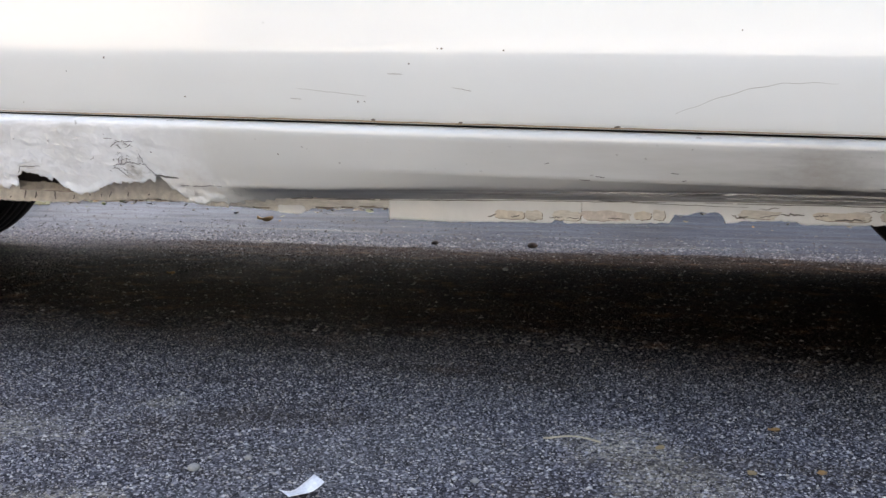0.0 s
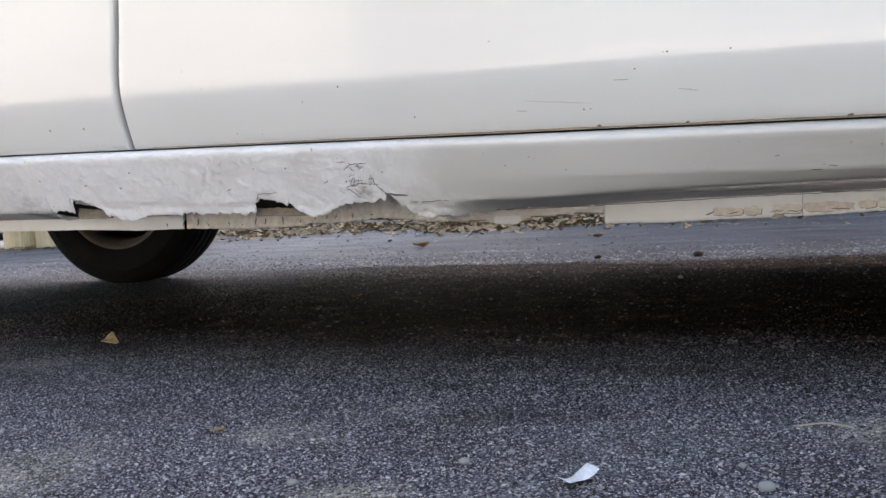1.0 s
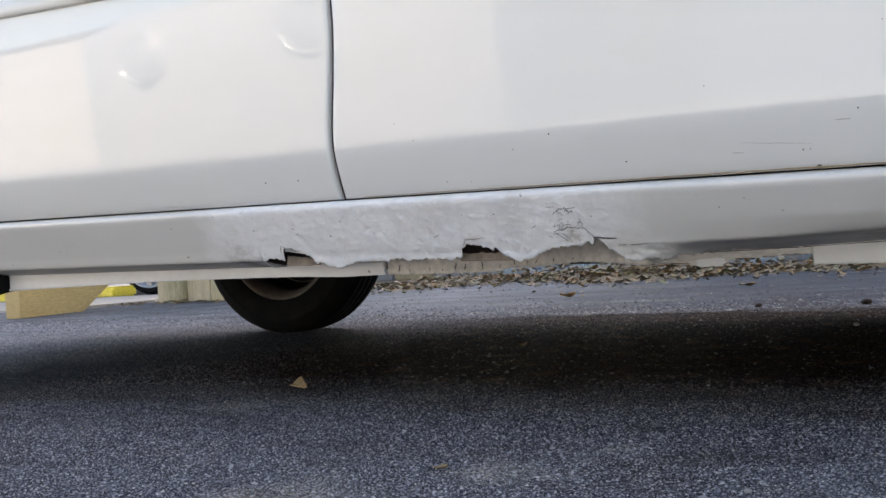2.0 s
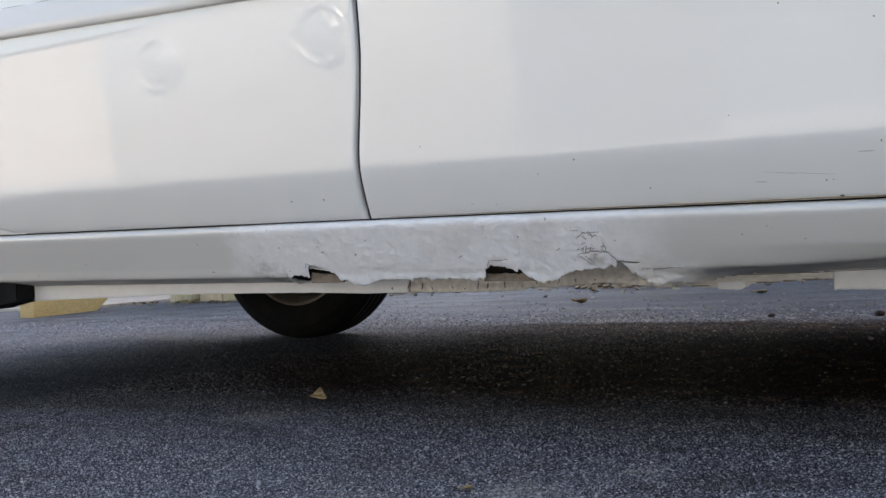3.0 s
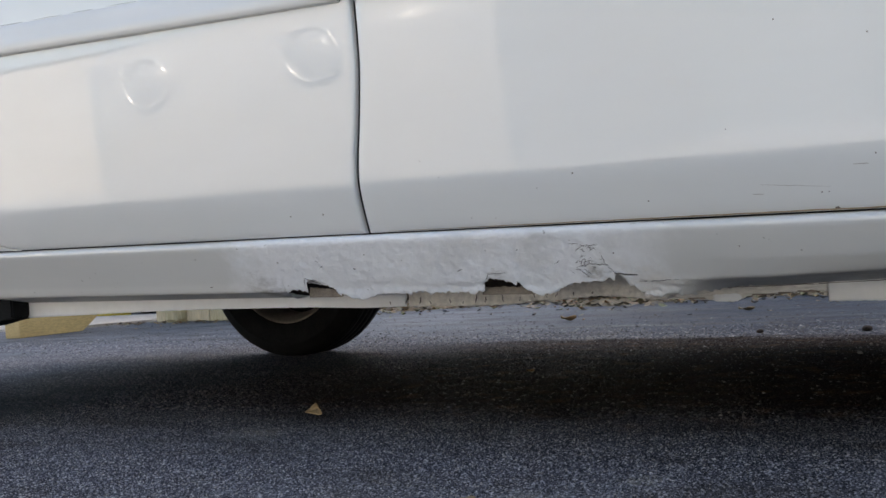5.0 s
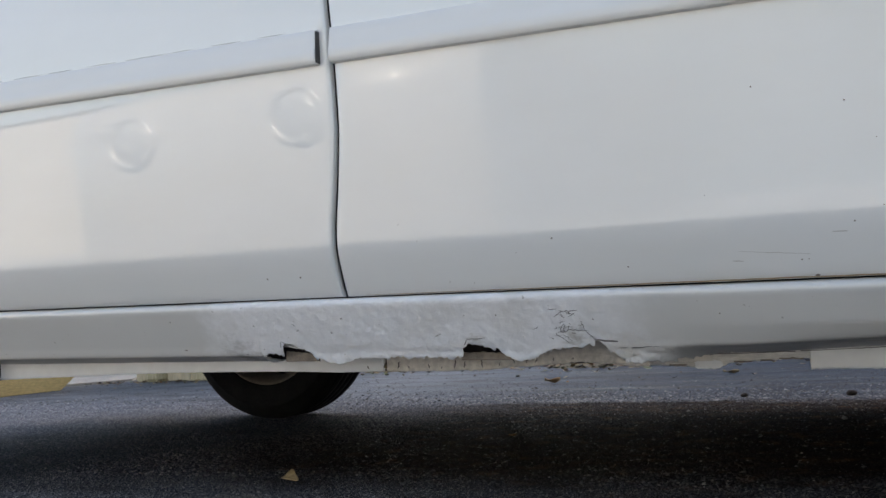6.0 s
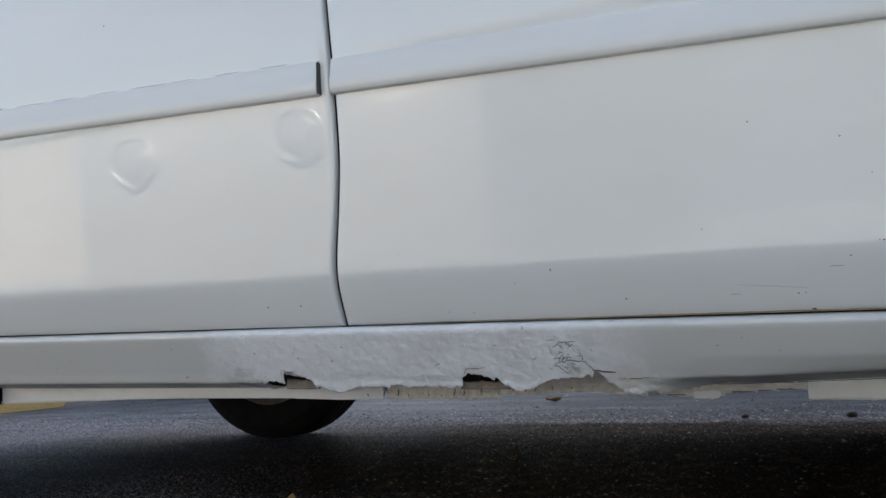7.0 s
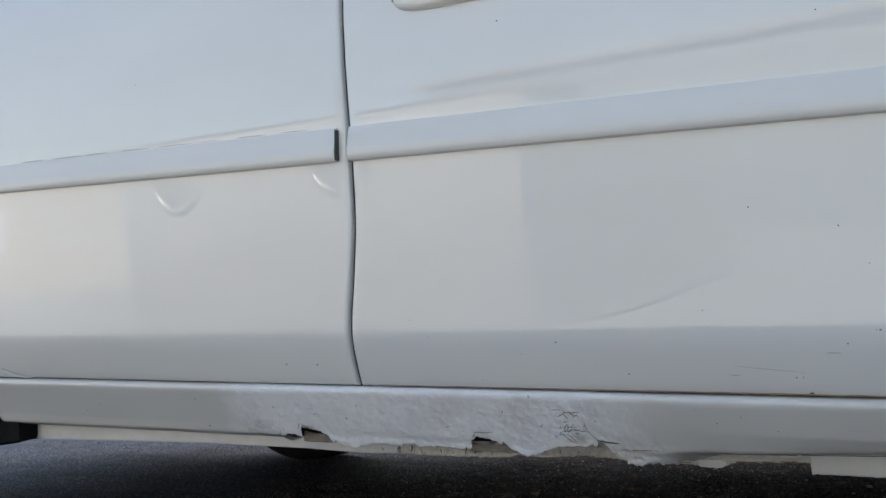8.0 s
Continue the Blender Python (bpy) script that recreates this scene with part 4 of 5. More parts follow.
def mud_guard():
    """The black moulded guard that closes the sill's end in front of the rear wheel."""
    bm = prism([(-0.93, 0.300), (-0.790, 0.300), (-0.787, 0.190), (-0.836, 0.1835), (-0.886, 0.173), (-0.905, 0.180)], 0.070, 0.135, 0.003)
    return part("mud_guard", bm, DARK, car, "black mud guard ahead of the rear wheel")


mud_guard()


def wheel(x, outer_y, way):
    """A steel wheel with its tyre; way is +1 where the outer face looks towards -y."""
    z = TYRE_R - 0.0015 + math.tan(radians(RAKE)) * x
    hub = new("wheel")
    hub.parent = car
    hub.matrix_basis = pose(x, outer_y, z) @ Matrix.Diagonal((1, 0.92 * way, 1, 1))
    tagged(hub, "black-tyred road wheel")
    R = TYRE_R
    half = [(0.200, 0.012), (0.206, 0.004), (0.222, 0.001), (0.245, -0.002), (0.262, -0.0025), (0.2635, -0.0035), (0.2655, -0.0035), (0.267, -0.002), (0.282, 0.002), (R - 0.014, 0.008), (R - 0.006, 0.015), (R - 0.002, 0.026), (R, 0.042)]
    tread = []
    for y in (0.058, 0.088, 0.118, 0.146):
        tread += [(R, y - 0.0045), (R - 0.003, y - 0.004), (R - 0.003, y + 0.004), (R, y + 0.0045)]
    prof = half + tread + [(r, 0.190 - y) for r, y in half[::-1]]
    part("tyre", lathe(prof, 96), RUBBER, hub, "worn black tyre", True)
    part("rim", lathe([(0.150, 0.045), (0.178, 0.030), (0.190, 0.014), (0.198, 0.010), (0.203, 0.012), (0.199, 0.020), (0.186, 0.034), (0.176, 0.060), (0.172, 0.120), (0.180, 0.158), (0.190, 0.168), (0.196, 0.180), (0.203, 0.179), (0.204, 0.172)], 80), RIM, hub, "brown-stained steel rim", True)
    part("wheel_disc", lathe([(0.176, 0.058), (0.150, 0.040), (0.120, 0.034), (0.075, 0.046), (0.05, 0.040), (0.001, 0.038)], 48), DARK, hub, "sooty pressed steel centre", True)
    part("brake_drum", lathe([(0.001, 0.052), (0.118, 0.055), (0.122, 0.062), (0.122, 0.124), (0.128, 0.126), (0.128, 0.134), (0.03, 0.140), (0.001, 0.14)], 40), DARK, hub, "sooty brake drum", True)
    bm = box(-0.028, 0.028, 0.140, 0.330, -0.030, 0.022, 0.01, 2)
    part("axle_stub", bm, DARK, hub, "grimy axle beam end")
    return hub


wheel(AXLE_X - 0.02, 0.014, 1)
wheel(AXLE_X + 0.074, FAR_SIDE - 0.100, -1)
wheel(FRONT_X, 0.014, 1)
wheel(FRONT_X, FAR_SIDE - 0.060, -1)

FRONT = [o for o in car.children if o.name == "front_door"][0]
REAR = [o for o in car.children if o.name == "rear_door"][0]


def on_door(x, z):
    return side_y(z)


def on_sill(x, z):
    s = sill_s_for(x, z)
    return sill_at(x, s)[0] - 0.0022


# ---- loose things on the ground ----
def leaf(name, x, y, size, turn, curl, mat, label, group="", lean=0.0, lobes=0, wedge=False):
    """A dry leaf: a pointed blade with a bent midrib and curled rim."""
    bm = bmesh.new()
    rows = []
    n, m = 9, 6
    for i in range(n):
        u = i / (n - 1)
        w = 0.36 * size * math.sin(math.pi * u) ** 0.75 * (1 + (0.22 * math.sin(u * 19) if lobes else 0))
        if wedge:
            w = size * (0.62 * (1 - u) + 0.015) * (1 if u > 0.1 else 0.8)
        row = []
        for k in range(m + 1):
            v = 2 * k / m - 1
            row.append(bm.verts.new(((u - 0.5) * size, v * w, size * (curl * (v * v * 0.5 + (u - 0.5) ** 2 * 1.4) + 0.05 * math.sin(u * 7 + v * 3)))))
        rows.append(row)
    for a, b in zip(rows, rows[1:]):
        for k in range(m):
            bm.faces.new((a[k], a[k + 1], b[k + 1], b[k]))
    bmesh.ops.remove_doubles(bm, verts=bm.verts, dist=0.00005)
    ob = part(name, bm, mat, None, "", True)
    mod = ob.modifiers.new("thickness", "SOLIDIFY")
    mod.thickness = 0.0004
    ob.rotation_euler = (lean, 0, turn)
    bpy.context.view_layer.update()
    low = min((ob.matrix_basis @ v.co).z for v in ob.data.vertices)
    ob.location = (x, y, 0.0025 - low)
    return tagged(ob, label, "leaf", group)


tent = leaf("dry_leaf", -0.370, 0.375, 0.030, 0.5, 0.30, DRY_LEAF, "tan folded dry leaf standing up like a small tent", wedge=True)
tent.rotation_euler = (0.15, -1.15, 1.25)
tent.location, tent.scale = (-0.370, 0.375, 0.0095), (0.68, 1.35, 1.0)
leaf("dry_leaf", -0.70, 2.52, 0.06, 0.3, 0.4, ORANGE_LEAF, "orange-brown dry leaf lying beyond the car")
rnd = random.Random(7)


def pebble(x, y, size, label="pale rounded pebble on the asphalt", mat=None):
    bm = bmesh.new()
    bmesh.ops.create_icosphere(bm, subdivisions=2, radius=size / 2)
    for v in bm.verts:
        v.co *= 1 + 0.22 * noise.noise(v.co * (2.2 / size) + Vector((x * 9, y * 9, 0)))
        v.co.z *= 0.62
    ob = part("pebble", bm, mat or PEBBLE, None, "", True)
    ob.location = (x, y, size * 0.22)
    ob.rotation_euler = (0, 0, x * 31)
    return tagged(ob, label, "pebble", "loose pebbles on the asphalt")


pebble(0.495, -0.201, 0.011)
pebble(0.466, 1.276, 0.013)
pebble(0.372, -0.287, 0.010)
pebble(0.749, -0.223, 0.013, "grey pebble on the asphalt", CONCRETE)
pebble(0.525, -0.161, 0.007)
pebble(0.726, -0.166, 0.007)
pebble(0.432, 1.845, 0.030, "dark reddish stone on the asphalt", RUST)
pebble(0.144, 1.852, 0.022, "dark stone on the asphalt", RUST)
leaf("dry_leaf", 0.866, -0.041, 0.011, 0.9, 0.3, DRY_LEAF, "tiny tan leaf scrap on the asphalt", lobes=1)
leaf("dry_leaf", 0.968, 0.049, 0.012, 0.2, 0.3, ORANGE_LEAF, "small orange leaf scrap on the asphalt", lobes=1)
leaf("dry_leaf", 0.942, -0.091, 0.011, 2.0, 0.2, DRY_LEAF, "tiny tan leaf scrap on the asphalt", lobes=1)
leaf("dry_leaf", 0.998, -0.075, 0.011, 1.2, 0.2, ORANGE_LEAF, "small orange leaf scrap on the asphalt", lobes=1)
leaf("dry_leaf", 0.203, -0.149, 0.016, 0.6, 0.3, DRY_LEAF, "tiny tan leaf scrap on the asphalt", lobes=1)
leaf("dry_leaf", -0.198, 0.965, 0.018, 0.4, 0.3, ORANGE_LEAF, "small orange leaf scrap on the asphalt", lobes=1)
leaf("dry_leaf", -0.08, 2.80, 0.06, 0.1, 0.25, DRY_LEAF, "pale flat dry leaf beyond the car")


def straw_stalk(x, y, length, turn):
    bm = bmesh.new()
    rings = []
    for i in range(9):
        u = i / 8 - 0.5
        c = Vector((u * length, 0.004 * math.sin(u * 4), 0.0035 + 0.002 * math.cos(u * 5)))
        rings.append([bm.verts.new(c + Vector((0, 0.0009 * math.cos(t), 0.0009 * math.sin(t)))) for t in (0, 1.57, 3.14, 4.71)])
    for a, b in zip(rings, rings[1:]):
        for k in range(4):
            bm.faces.new((a[k], b[k], b[(k + 1) % 4], a[(k + 1) % 4]))
    ob = part("straw_stalk", bm, STRAW, None, "", True)
    ob.location, ob.rotation_euler = (x, y, 0), (0, 0, turn)
    return tagged(ob, "thin dry straw stalk lying on asphalt", "straw")


straw_stalk(0.786, -0.031, 0.052, -0.1)


def paper_scrap(x, y):
    bm = bmesh.new()
    rows = []
    for i in range(9):
        u = i / 8
        rows.append([bm.verts.new(((u - 0.5) * 0.040, (v - 0.5) * 0.019 + 0.004 * math.sin(u * 2.6), 0.010 * (u - 0.35) ** 2 * 2.2 + 0.0015 * math.sin(u * 6 + v * 2))) for v in (0, 0.33, 0.66, 1)])
    for a, b in zip(rows, rows[1:]):
        for k in range(3):
            bm.faces.new((a[k], b[k], b[k + 1], a[k + 1]))
    ob = part("paper_scrap", bm, PAPER, None, "", True)
    mod = ob.modifiers.new("thickness", "SOLIDIFY")
    mod.thickness = 0.0004
    ob.location, ob.rotation_euler, ob.scale = (x, y, 0.004), (0, 0, 0.9), (0.8, 0.85, 0.8)
    return tagged(ob, "small curled scrap of white paper lying on asphalt", "paper")


paper_scrap(0.607, -0.238)

# ---- beyond the car ----
# a timber beam with a slant-cut end, resting on the ground
beam = empty("timber_stringer", "tan-painted timber stringer with a slant-cut foot standing on asphalt", "timber", at=pose(-3.83, 2.48, 0))
bm = bmesh.new()
side = [(0.0, 0.0), (0.37, 0.0), (0.72, 0.245), (0.72, 0.46), (0.0, 0.46)]
a = [bm.verts.new((0.012, y, z)) for y, z in side]
b = [bm.verts.new((0.105, y, z)) for y, z in side]
bm.faces.new(a)
bm.faces.new(b)
for k in range(5):
    bm.faces.new((a[k], b[k], b[(k + 1) % 5], a[(k + 1) % 5]))
bmesh.ops.bevel(bm, geom=bm.edges[:], offset=0.003, segments=2, affect="EDGES")
part("board", bm, BEAM, beam)
part("end_post", box(0.0, 0.118, -0.055, -0.002, 0.0, 0.46, 0.004, 2), BEAM, beam, "paler end post")

far_pavement = mesh_object("pavement", [(x, y, z) for z in (-0.02, 0.014) for x, y in ((-14, 2.7), (-4.05, 3.02), (-3.86, 3.52), (-4.3, 4.24), (-14, 4.24))], [(5, 6, 7, 8, 9), (0, 1, 6, 5), (1, 2, 7, 6), (2, 3, 8, 7)], SIDEWALK)
tagged(far_pavement, "pale sandy concrete pavement beyond the timber", "concrete", kind="structure")

# a low wooden fence
fence = empty("wooden_fence", "weathered vertical-board wooden fence with mossy foot", "fence", at=pose(-3.70, 3.45, 0, 0, 0, -8) @ Matrix.Scale(1.35, 4))
part("post", box(-0.022, 0.0, -0.02, 0.03, 0, 0.9, 0.003, 2), WOOD, fence)
part("post", box(0.015, 0.085, -0.045, 0.035, 0, 0.9, 0.006, 2), WOOD, fence)
part("post", box(0.09, 0.17, -0.065, 0.03, 0, 0.9, 0.012, 3), GREEN_WOOD, fence, "mossy square post")
x = 0.178
for k in range(6):
    w = 0.145 + 0.012 * (k % 3)
    part("board", box(x, x + w, -0.012 + 0.004 * (k % 2), 0.014, 0.0, 0.88 + 0.01 * (k % 2), 0.003), (WOOD, GREEN_WOOD)[k % 2], fence)
    x += w + 0.005
part("rail", box(0.1, x, 0.016, 0.06, 0.55, 0.63, 0.004), WOOD, fence)

# a kerb of blocks along the back
kerb = empty("kerb", "row of worn grey concrete kerb blocks behind the leaf litter", "kerb", at=pose(-3.27, 4.95, 0))
tagged(kerb, kind="structure")
x = 0.0
for k in range(14):
    w = (0.30, 0.32, 0.50, 0.62, 0.60)[min(k, 4)]
    mat = CONCRETE if k in (0, 2) or k > 5 else (TAN_KERB if k == 1 else BLUE_KERB)
    part("kerb_block", box(x, x + w - 0.004, 0.0, 0.16, 0.0, 0.13 + 0.006 * math.sin(k * 2.1), 0.012, 2), mat, kerb)
    x += w


# an added, unseen tall wall closes the place and keeps the low sun off
tagged(part("wall_back", box(-2.9, 22, 12.0, 12.4, 0, 11.6, 0.02), SUN_BLOCK), "tall plain grey wall added out of view to block the sun", "wall", kind="structure")


# leaf litter drifted against the kerb
def litter(count, spread, name, label, seed, lo=0.018, hi=0.06):
    rnd = random.Random(seed)
    verts, faces = [], []
    for _ in range(count):
        x, y, z = spread(rnd)
        s = rnd.uniform(lo, hi)
        m = Matrix.Translation((x, y, z)) @ Euler((rnd.gauss(0, 0.17), rnd.gauss(0, 0.17), rnd.uniform(0, 6.28))).to_matrix().to_4x4()
        o = len(verts)
        c = rnd.uniform(0.05, 0.25) * s
        pts = [(-0.5 * s, 0, c), (-0.2 * s, -0.24 * s, c * 0.3), (0.2 * s, -0.2 * s, c * 0.2), (0.5 * s, 0, c), (0.2 * s, 0.22 * s, c * 0.3), (-0.2 * s, 0.2 * s, c * 0.4), (0, 0, -c * 0.2)]
        verts += [m @ Vector(p) for p in pts]
        faces += [(o + k, o + (k + 1) % 6, o + 6) for k in range(6)]
    ob = mesh_object(name, verts, faces, LITTER)
    return tagged(ob, label, "leaves", kind="stuff")


def pile(rnd):
    x = rnd.uniform(-3.0, 1.4)
    hump = 0.3 + 0.9 * max(0, noise.noise((x * 1.7, 3, 0)) + 0.3)
    y = min(4.02 + 0.12 * math.sin(x * 2.1) + rnd.gauss(0, 0.27) * (0.45 + hump), 4.94)
    z = 0.006 + 0.05 * hump * max(0, 1 - abs(y - 4.1) / 0.6) * rnd.random()
    return x, y, z


def litter_bed():
    """The trodden, half-rotted layer under the loose leaves."""
    verts, faces = [], []
    nx, ny = 150, 16
    for i in range(nx + 1):
        x = -3.05 + 4.5 * i / nx
        hump = 0.3 + 0.9 * max(0, noise.noise((x * 1.7, 3, 0)) + 0.3)
        mid = 4.06 + 0.12 * math.sin(x * 2.1)
        for k in range(ny + 1):
            v = -1 + 2 * k / ny
            y = mid + v * 0.62 * (0.45 + 0.6 * hump)
            rough = 0.008 * noise.noise((x * 14, y * 14, 2)) + 0.005 * noise.noise((x * 40, y * 40, 5))
            verts.append((x, min(y, 4.94), -0.010 + 0.030 * (1 - v * v) * hump + rough))
    for i in range(nx):
        for k in range(ny):
            o = i * (ny + 1) + k
            faces.append((o, o + ny + 1, o + ny + 2, o + 1))
    return tagged(mesh_object("litter_bed", verts, faces, ROTTED), "bed of trodden brown rotting leaves on asphalt", "leaves", kind="stuff")


litter_bed()
litter(3400, pile, "leaf_litter", "drift of brown, tan and olive dead leaves before the kerb", 3, 0.02, 0.065)
litter(1500, lambda r: (r.gauss(-1.0, 0.42), 4.35 - abs(r.gauss(0, 0.25)), 0.008 + abs(r.gauss(0, 0.035))), "mossy_litter", "heap of mossy yellow-brown leaf litter by the kerb", 6, 0.02, 0.07)
litter(260, lambda r: (r.uniform(-4.2, 1.8), r.gauss(3.6, 0.55), 0.006), "scattered_leaves", "scattered dead leaf scraps on the asphalt", 4, 0.008, 0.035)
litter(220, lambda r: (r.uniform(-3.9, -2.2), r.gauss(3.25, 0.07), 0.006), "fence_leaves", "yellow-brown leaf scraps along the fence foot", 5, 0.015, 0.045)

# yellow kerb, sunlight painted into its colour, and another parked car further off
part_bm = box(-14.0, -4.98, 4.25, 4.48, 0.0, 0.085, 0.02, 2)
tagged(part("yellow_kerb", part_bm, SUN_YELLOW), "yellow kerb with sunlight painted into its bright colour", "kerb", kind="structure")


def parked_car():
    c = empty("parked_car", "dark parked car with silver alloy wheels, far behind the fence", "car", at=pose(-5.02, 4.70, 0, 0, 0, 3))
    bm = prism([(-3.6, 0.30), (-3.55, 0.75), (-3.0, 0.95), (-2.3, 1.42), (-0.9, 1.44), (-0.1, 0.98), (0.75, 0.86), (0.85, 0.30)], -0.05, 1.6, 0.08)
    part("body", bm, DARK, c, "dark bodywork", True)
    for x in (0.0, -2.6):
        w = new("wheel")
        w.parent = c
        w.location = (x, -0.06, 0.31)
        part("tyre", lathe([(0.255, 0.0), (0.275, -0.008), (0.298, 0.0), (0.31, 0.03), (0.31, 0.17), (0.29, 0.2), (0.2, 0.2)], 48), RUBBER, w, "", True)
        part("rim", lathe([(0.262, 0.004), (0.258, -0.008), (0.245, 0.0), (0.235, 0.05), (0.001, 0.07)], 48), ALLOY, w, "silver alloy rim", True)
        for k in range(5):
            bm = box(0.02, 0.245, -0.004, 0.03, -0.03, 0.03, 0.008, 2)
            bmesh.ops.rotate(bm, verts=bm.verts, matrix=Matrix.Rotation(2 * math.pi * k / 5 + 0.3, 3, "Y"))
            part("spoke", bm, ALLOY, w)
    return c


parked_car()

# ---- behind the viewer, seen mirrored in the paint ----
OPEN_CAR_SIDE = [(-0.10, 0.025), (-0.02, 0.04), (0.0, 0.14), (0.0, 0.60), (0.0, 0.92), (-0.02, 1.02), (-0.08, 1.08), (-0.20, 1.11), (-1.20, 1.15), (-2.40, 1.15), (-3.30, 1.12), (-3.38, 1.06), (-3.42, 0.10), (-3.35, 0.025)]


def parked_open_car(x, y, half):
    """A low open-topped car that faces the viewer: bowed nose, flat deck, round headlamps."""
    open_car = empty("open_car", "cream open car with round headlamps parked on pale concrete", "car", at=pose(x, y, 0))

    def bow(u):
        return -0.09 * u * u - 0.20 * abs(u) ** 7
    us = [-1 + 2 * k / 28 for k in range(29)]
    verts = [(half * u, py + (bow(u) if py > -1 else 0), pz) for u in us for py, pz in OPEN_CAR_SIDE]
    n = len(OPEN_CAR_SIDE)
    faces = [(i * n + k, (i + 1) * n + k, (i + 1) * n + (k + 1) % n, i * n + (k + 1) % n) for i in range(28) for k in range(n)]
    faces += [tuple(range(n)), tuple(range(29 * n - 1, 28 * n - 1, -1))]
    edge_auto(mesh_object("body", verts, faces, CREAM_PAINT, open_car, "cream bodywork", True), 35)
    part("cockpit_cover", box(-half + 0.12, half - 0.12, -2.5, -1.2, 1.152, 1.185, 0.014, 2), WHITE_FLANGE, open_car, "white cockpit cover")
    for side in (-1, 1):
        hx = side * half * 0.40
        lamp = part("headlamp", lathe([(0.001, 0.045), (0.05, 0.042), (0.09, 0.030), (0.105, 0.012)], 40), LENS, open_car, "round glass headlamp", True)
        lamp.location = (hx, bow(0.4), 0.86)
        part("lamp_ring", lathe([(0.104, 0.012), (0.106, 0.026), (0.114, 0.034), (0.124, 0.030), (0.130, 0.015), (0.132, 0.0), (0.132, -0.03)], 48), CHROME, lamp, "bright lamp ring", True)
        for wy in (-0.75, -2.75):
            w = new("wheel")
            w.parent = open_car
            w.matrix_basis = pose(side * (half - 0.30), wy, 0.30, 0, 0, 90 * side)
            part("tyre", lathe([(0.18, 0.0), (0.24, -0.006), (0.285, 0.006), (0.30, 0.03), (0.30, 0.17), (0.28, 0.19), (0.18, 0.19)], 40), RUBBER, w, "", True)
            part("rim", lathe([(0.182, 0.004), (0.17, 0.02), (0.12, 0.035), (0.001, 0.03)], 40), ALLOY, w, "", True)
    return open_car


parked_open_car(-1.80, -1.98, 1.02)


def house(x, y, w, d, h, turn):
    hs = empty("house", "plain cream stucco house with a grey roof across the yard", "house", at=pose(x, y, 0, 0, 0, turn))
    part("wall", box(0, w, -d, 0, 0, h, 0.02), STUCCO, hs)
    bm = bmesh.new()
    e = 0.12
    pts = [(-e, e, h), (w + e, e, h), (w + e, -d - e, h), (-e, -d - e, h), (-e, -d / 2, h + 0.3), (w + e, -d / 2, h + 0.3)]
    v = [bm.verts.new(p) for p in pts]
    for f in ((0, 1, 5, 4), (1, 2, 5), (2, 3, 4, 5), (3, 0, 4), (0, 3, 2, 1)):
        bm.faces.new([v[k] for k in f])
    part("roof", bm, TILE_ROOF, hs)
    for k in range(3):
        x0, z0 = w * (0.08 + 0.35 * k), 1.0
        win = part("window", box(x0, x0 + 0.9, -0.03, 0.04, z0, z0 + 1.1, 0.02), WHITE_FLANGE, hs, "white window frame")
        part("pane", box(x0 + 0.09, x0 + 0.81, 0.041, 0.05, z0 + 0.09, z0 + 1.01), SKY_PANE, win)
    return hs


house(-18.8, -12.0, 13.6, 7.0, 3.35, 0)


def shed(x0, x1, y, h):
    """A plain clad shed with upright ribs, added out of view to grey the reflections."""
    sh = empty("shed", "blue-grey metal-clad shed added across the yard to grey the reflections", "shed", at=pose(x0, y, 0))
    w = x1 - x0
    part("wall", box(0, w, -6.0, 0, 0, h, 0.02), SHED, sh)
    for k in range(int(w / 0.9)):
        part("rib", box(0.4 + 0.9 * k, 0.48 + 0.9 * k, 0.002, 0.05, 0.0, h - 0.05, 0.01), SHED, sh)
    part("roof_edge", box(-0.2, w + 0.2, -6.2, 0.25, h + 0.001, h + 0.16, 0.02), TILE_ROOF, sh)
    return sh


shed(-8.0, 12.0, -14.0, 4.4)


def hills():
    verts, faces = [], []
    n = 90
    for i in range(n + 1):
        a = math.pi + math.pi * i / n
        r = 330
        h = 26 + 16 * noise.noise((i * 0.11, 0, 0)) + 5 * noise.noise((i * 0.5, 2, 0))
        for rr, z in ((r, -1), (r + 20, h * 0.6), (r + 45, h)):
            verts.append((rr * math.cos(a), rr * math.sin(a), z))
    for i in range(n):
        for k in range(2):
            faces.append((i * 3 + k, i * 3 + 3 + k, i * 3 + 4 + k, i * 3 + 1 + k))
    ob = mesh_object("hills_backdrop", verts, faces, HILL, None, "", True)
    return tagged(ob, "hazy scrub-covered hills on the horizon", "hills", kind="structure")


hills()


def utility_pole(x, y):
    p = empty("utility_pole", "weathered wooden utility pole with crossarm", "pole", "utility poles", at=pose(x, y, 0))
    bm = bmesh.new()
    bmesh.ops.create_cone(bm, segments=14, radius1=0.16, radius2=0.11, depth=8.5, cap_ends=True)
    bmesh.ops.translate(bm, verts=bm.verts, vec=(0, 0, 4.25))
    part("shaft", bm, POLE, p)
    part("crossarm", box(-1.1, 1.1, -0.06, 0.06, 7.7, 7.85, 0.01), POLE, p)
    for dx in (-1.0, -0.4, 0.4, 1.0):
        bm = bmesh.new()
        bmesh.ops.create_cone(bm, segments=10, radius1=0.05, radius2=0.035, depth=0.16, cap_ends=True)
        bmesh.ops.translate(bm, verts=bm.verts, vec=(dx, 0, 7.93))
        part("insulator", bm, CONCRETE, p)
    return p


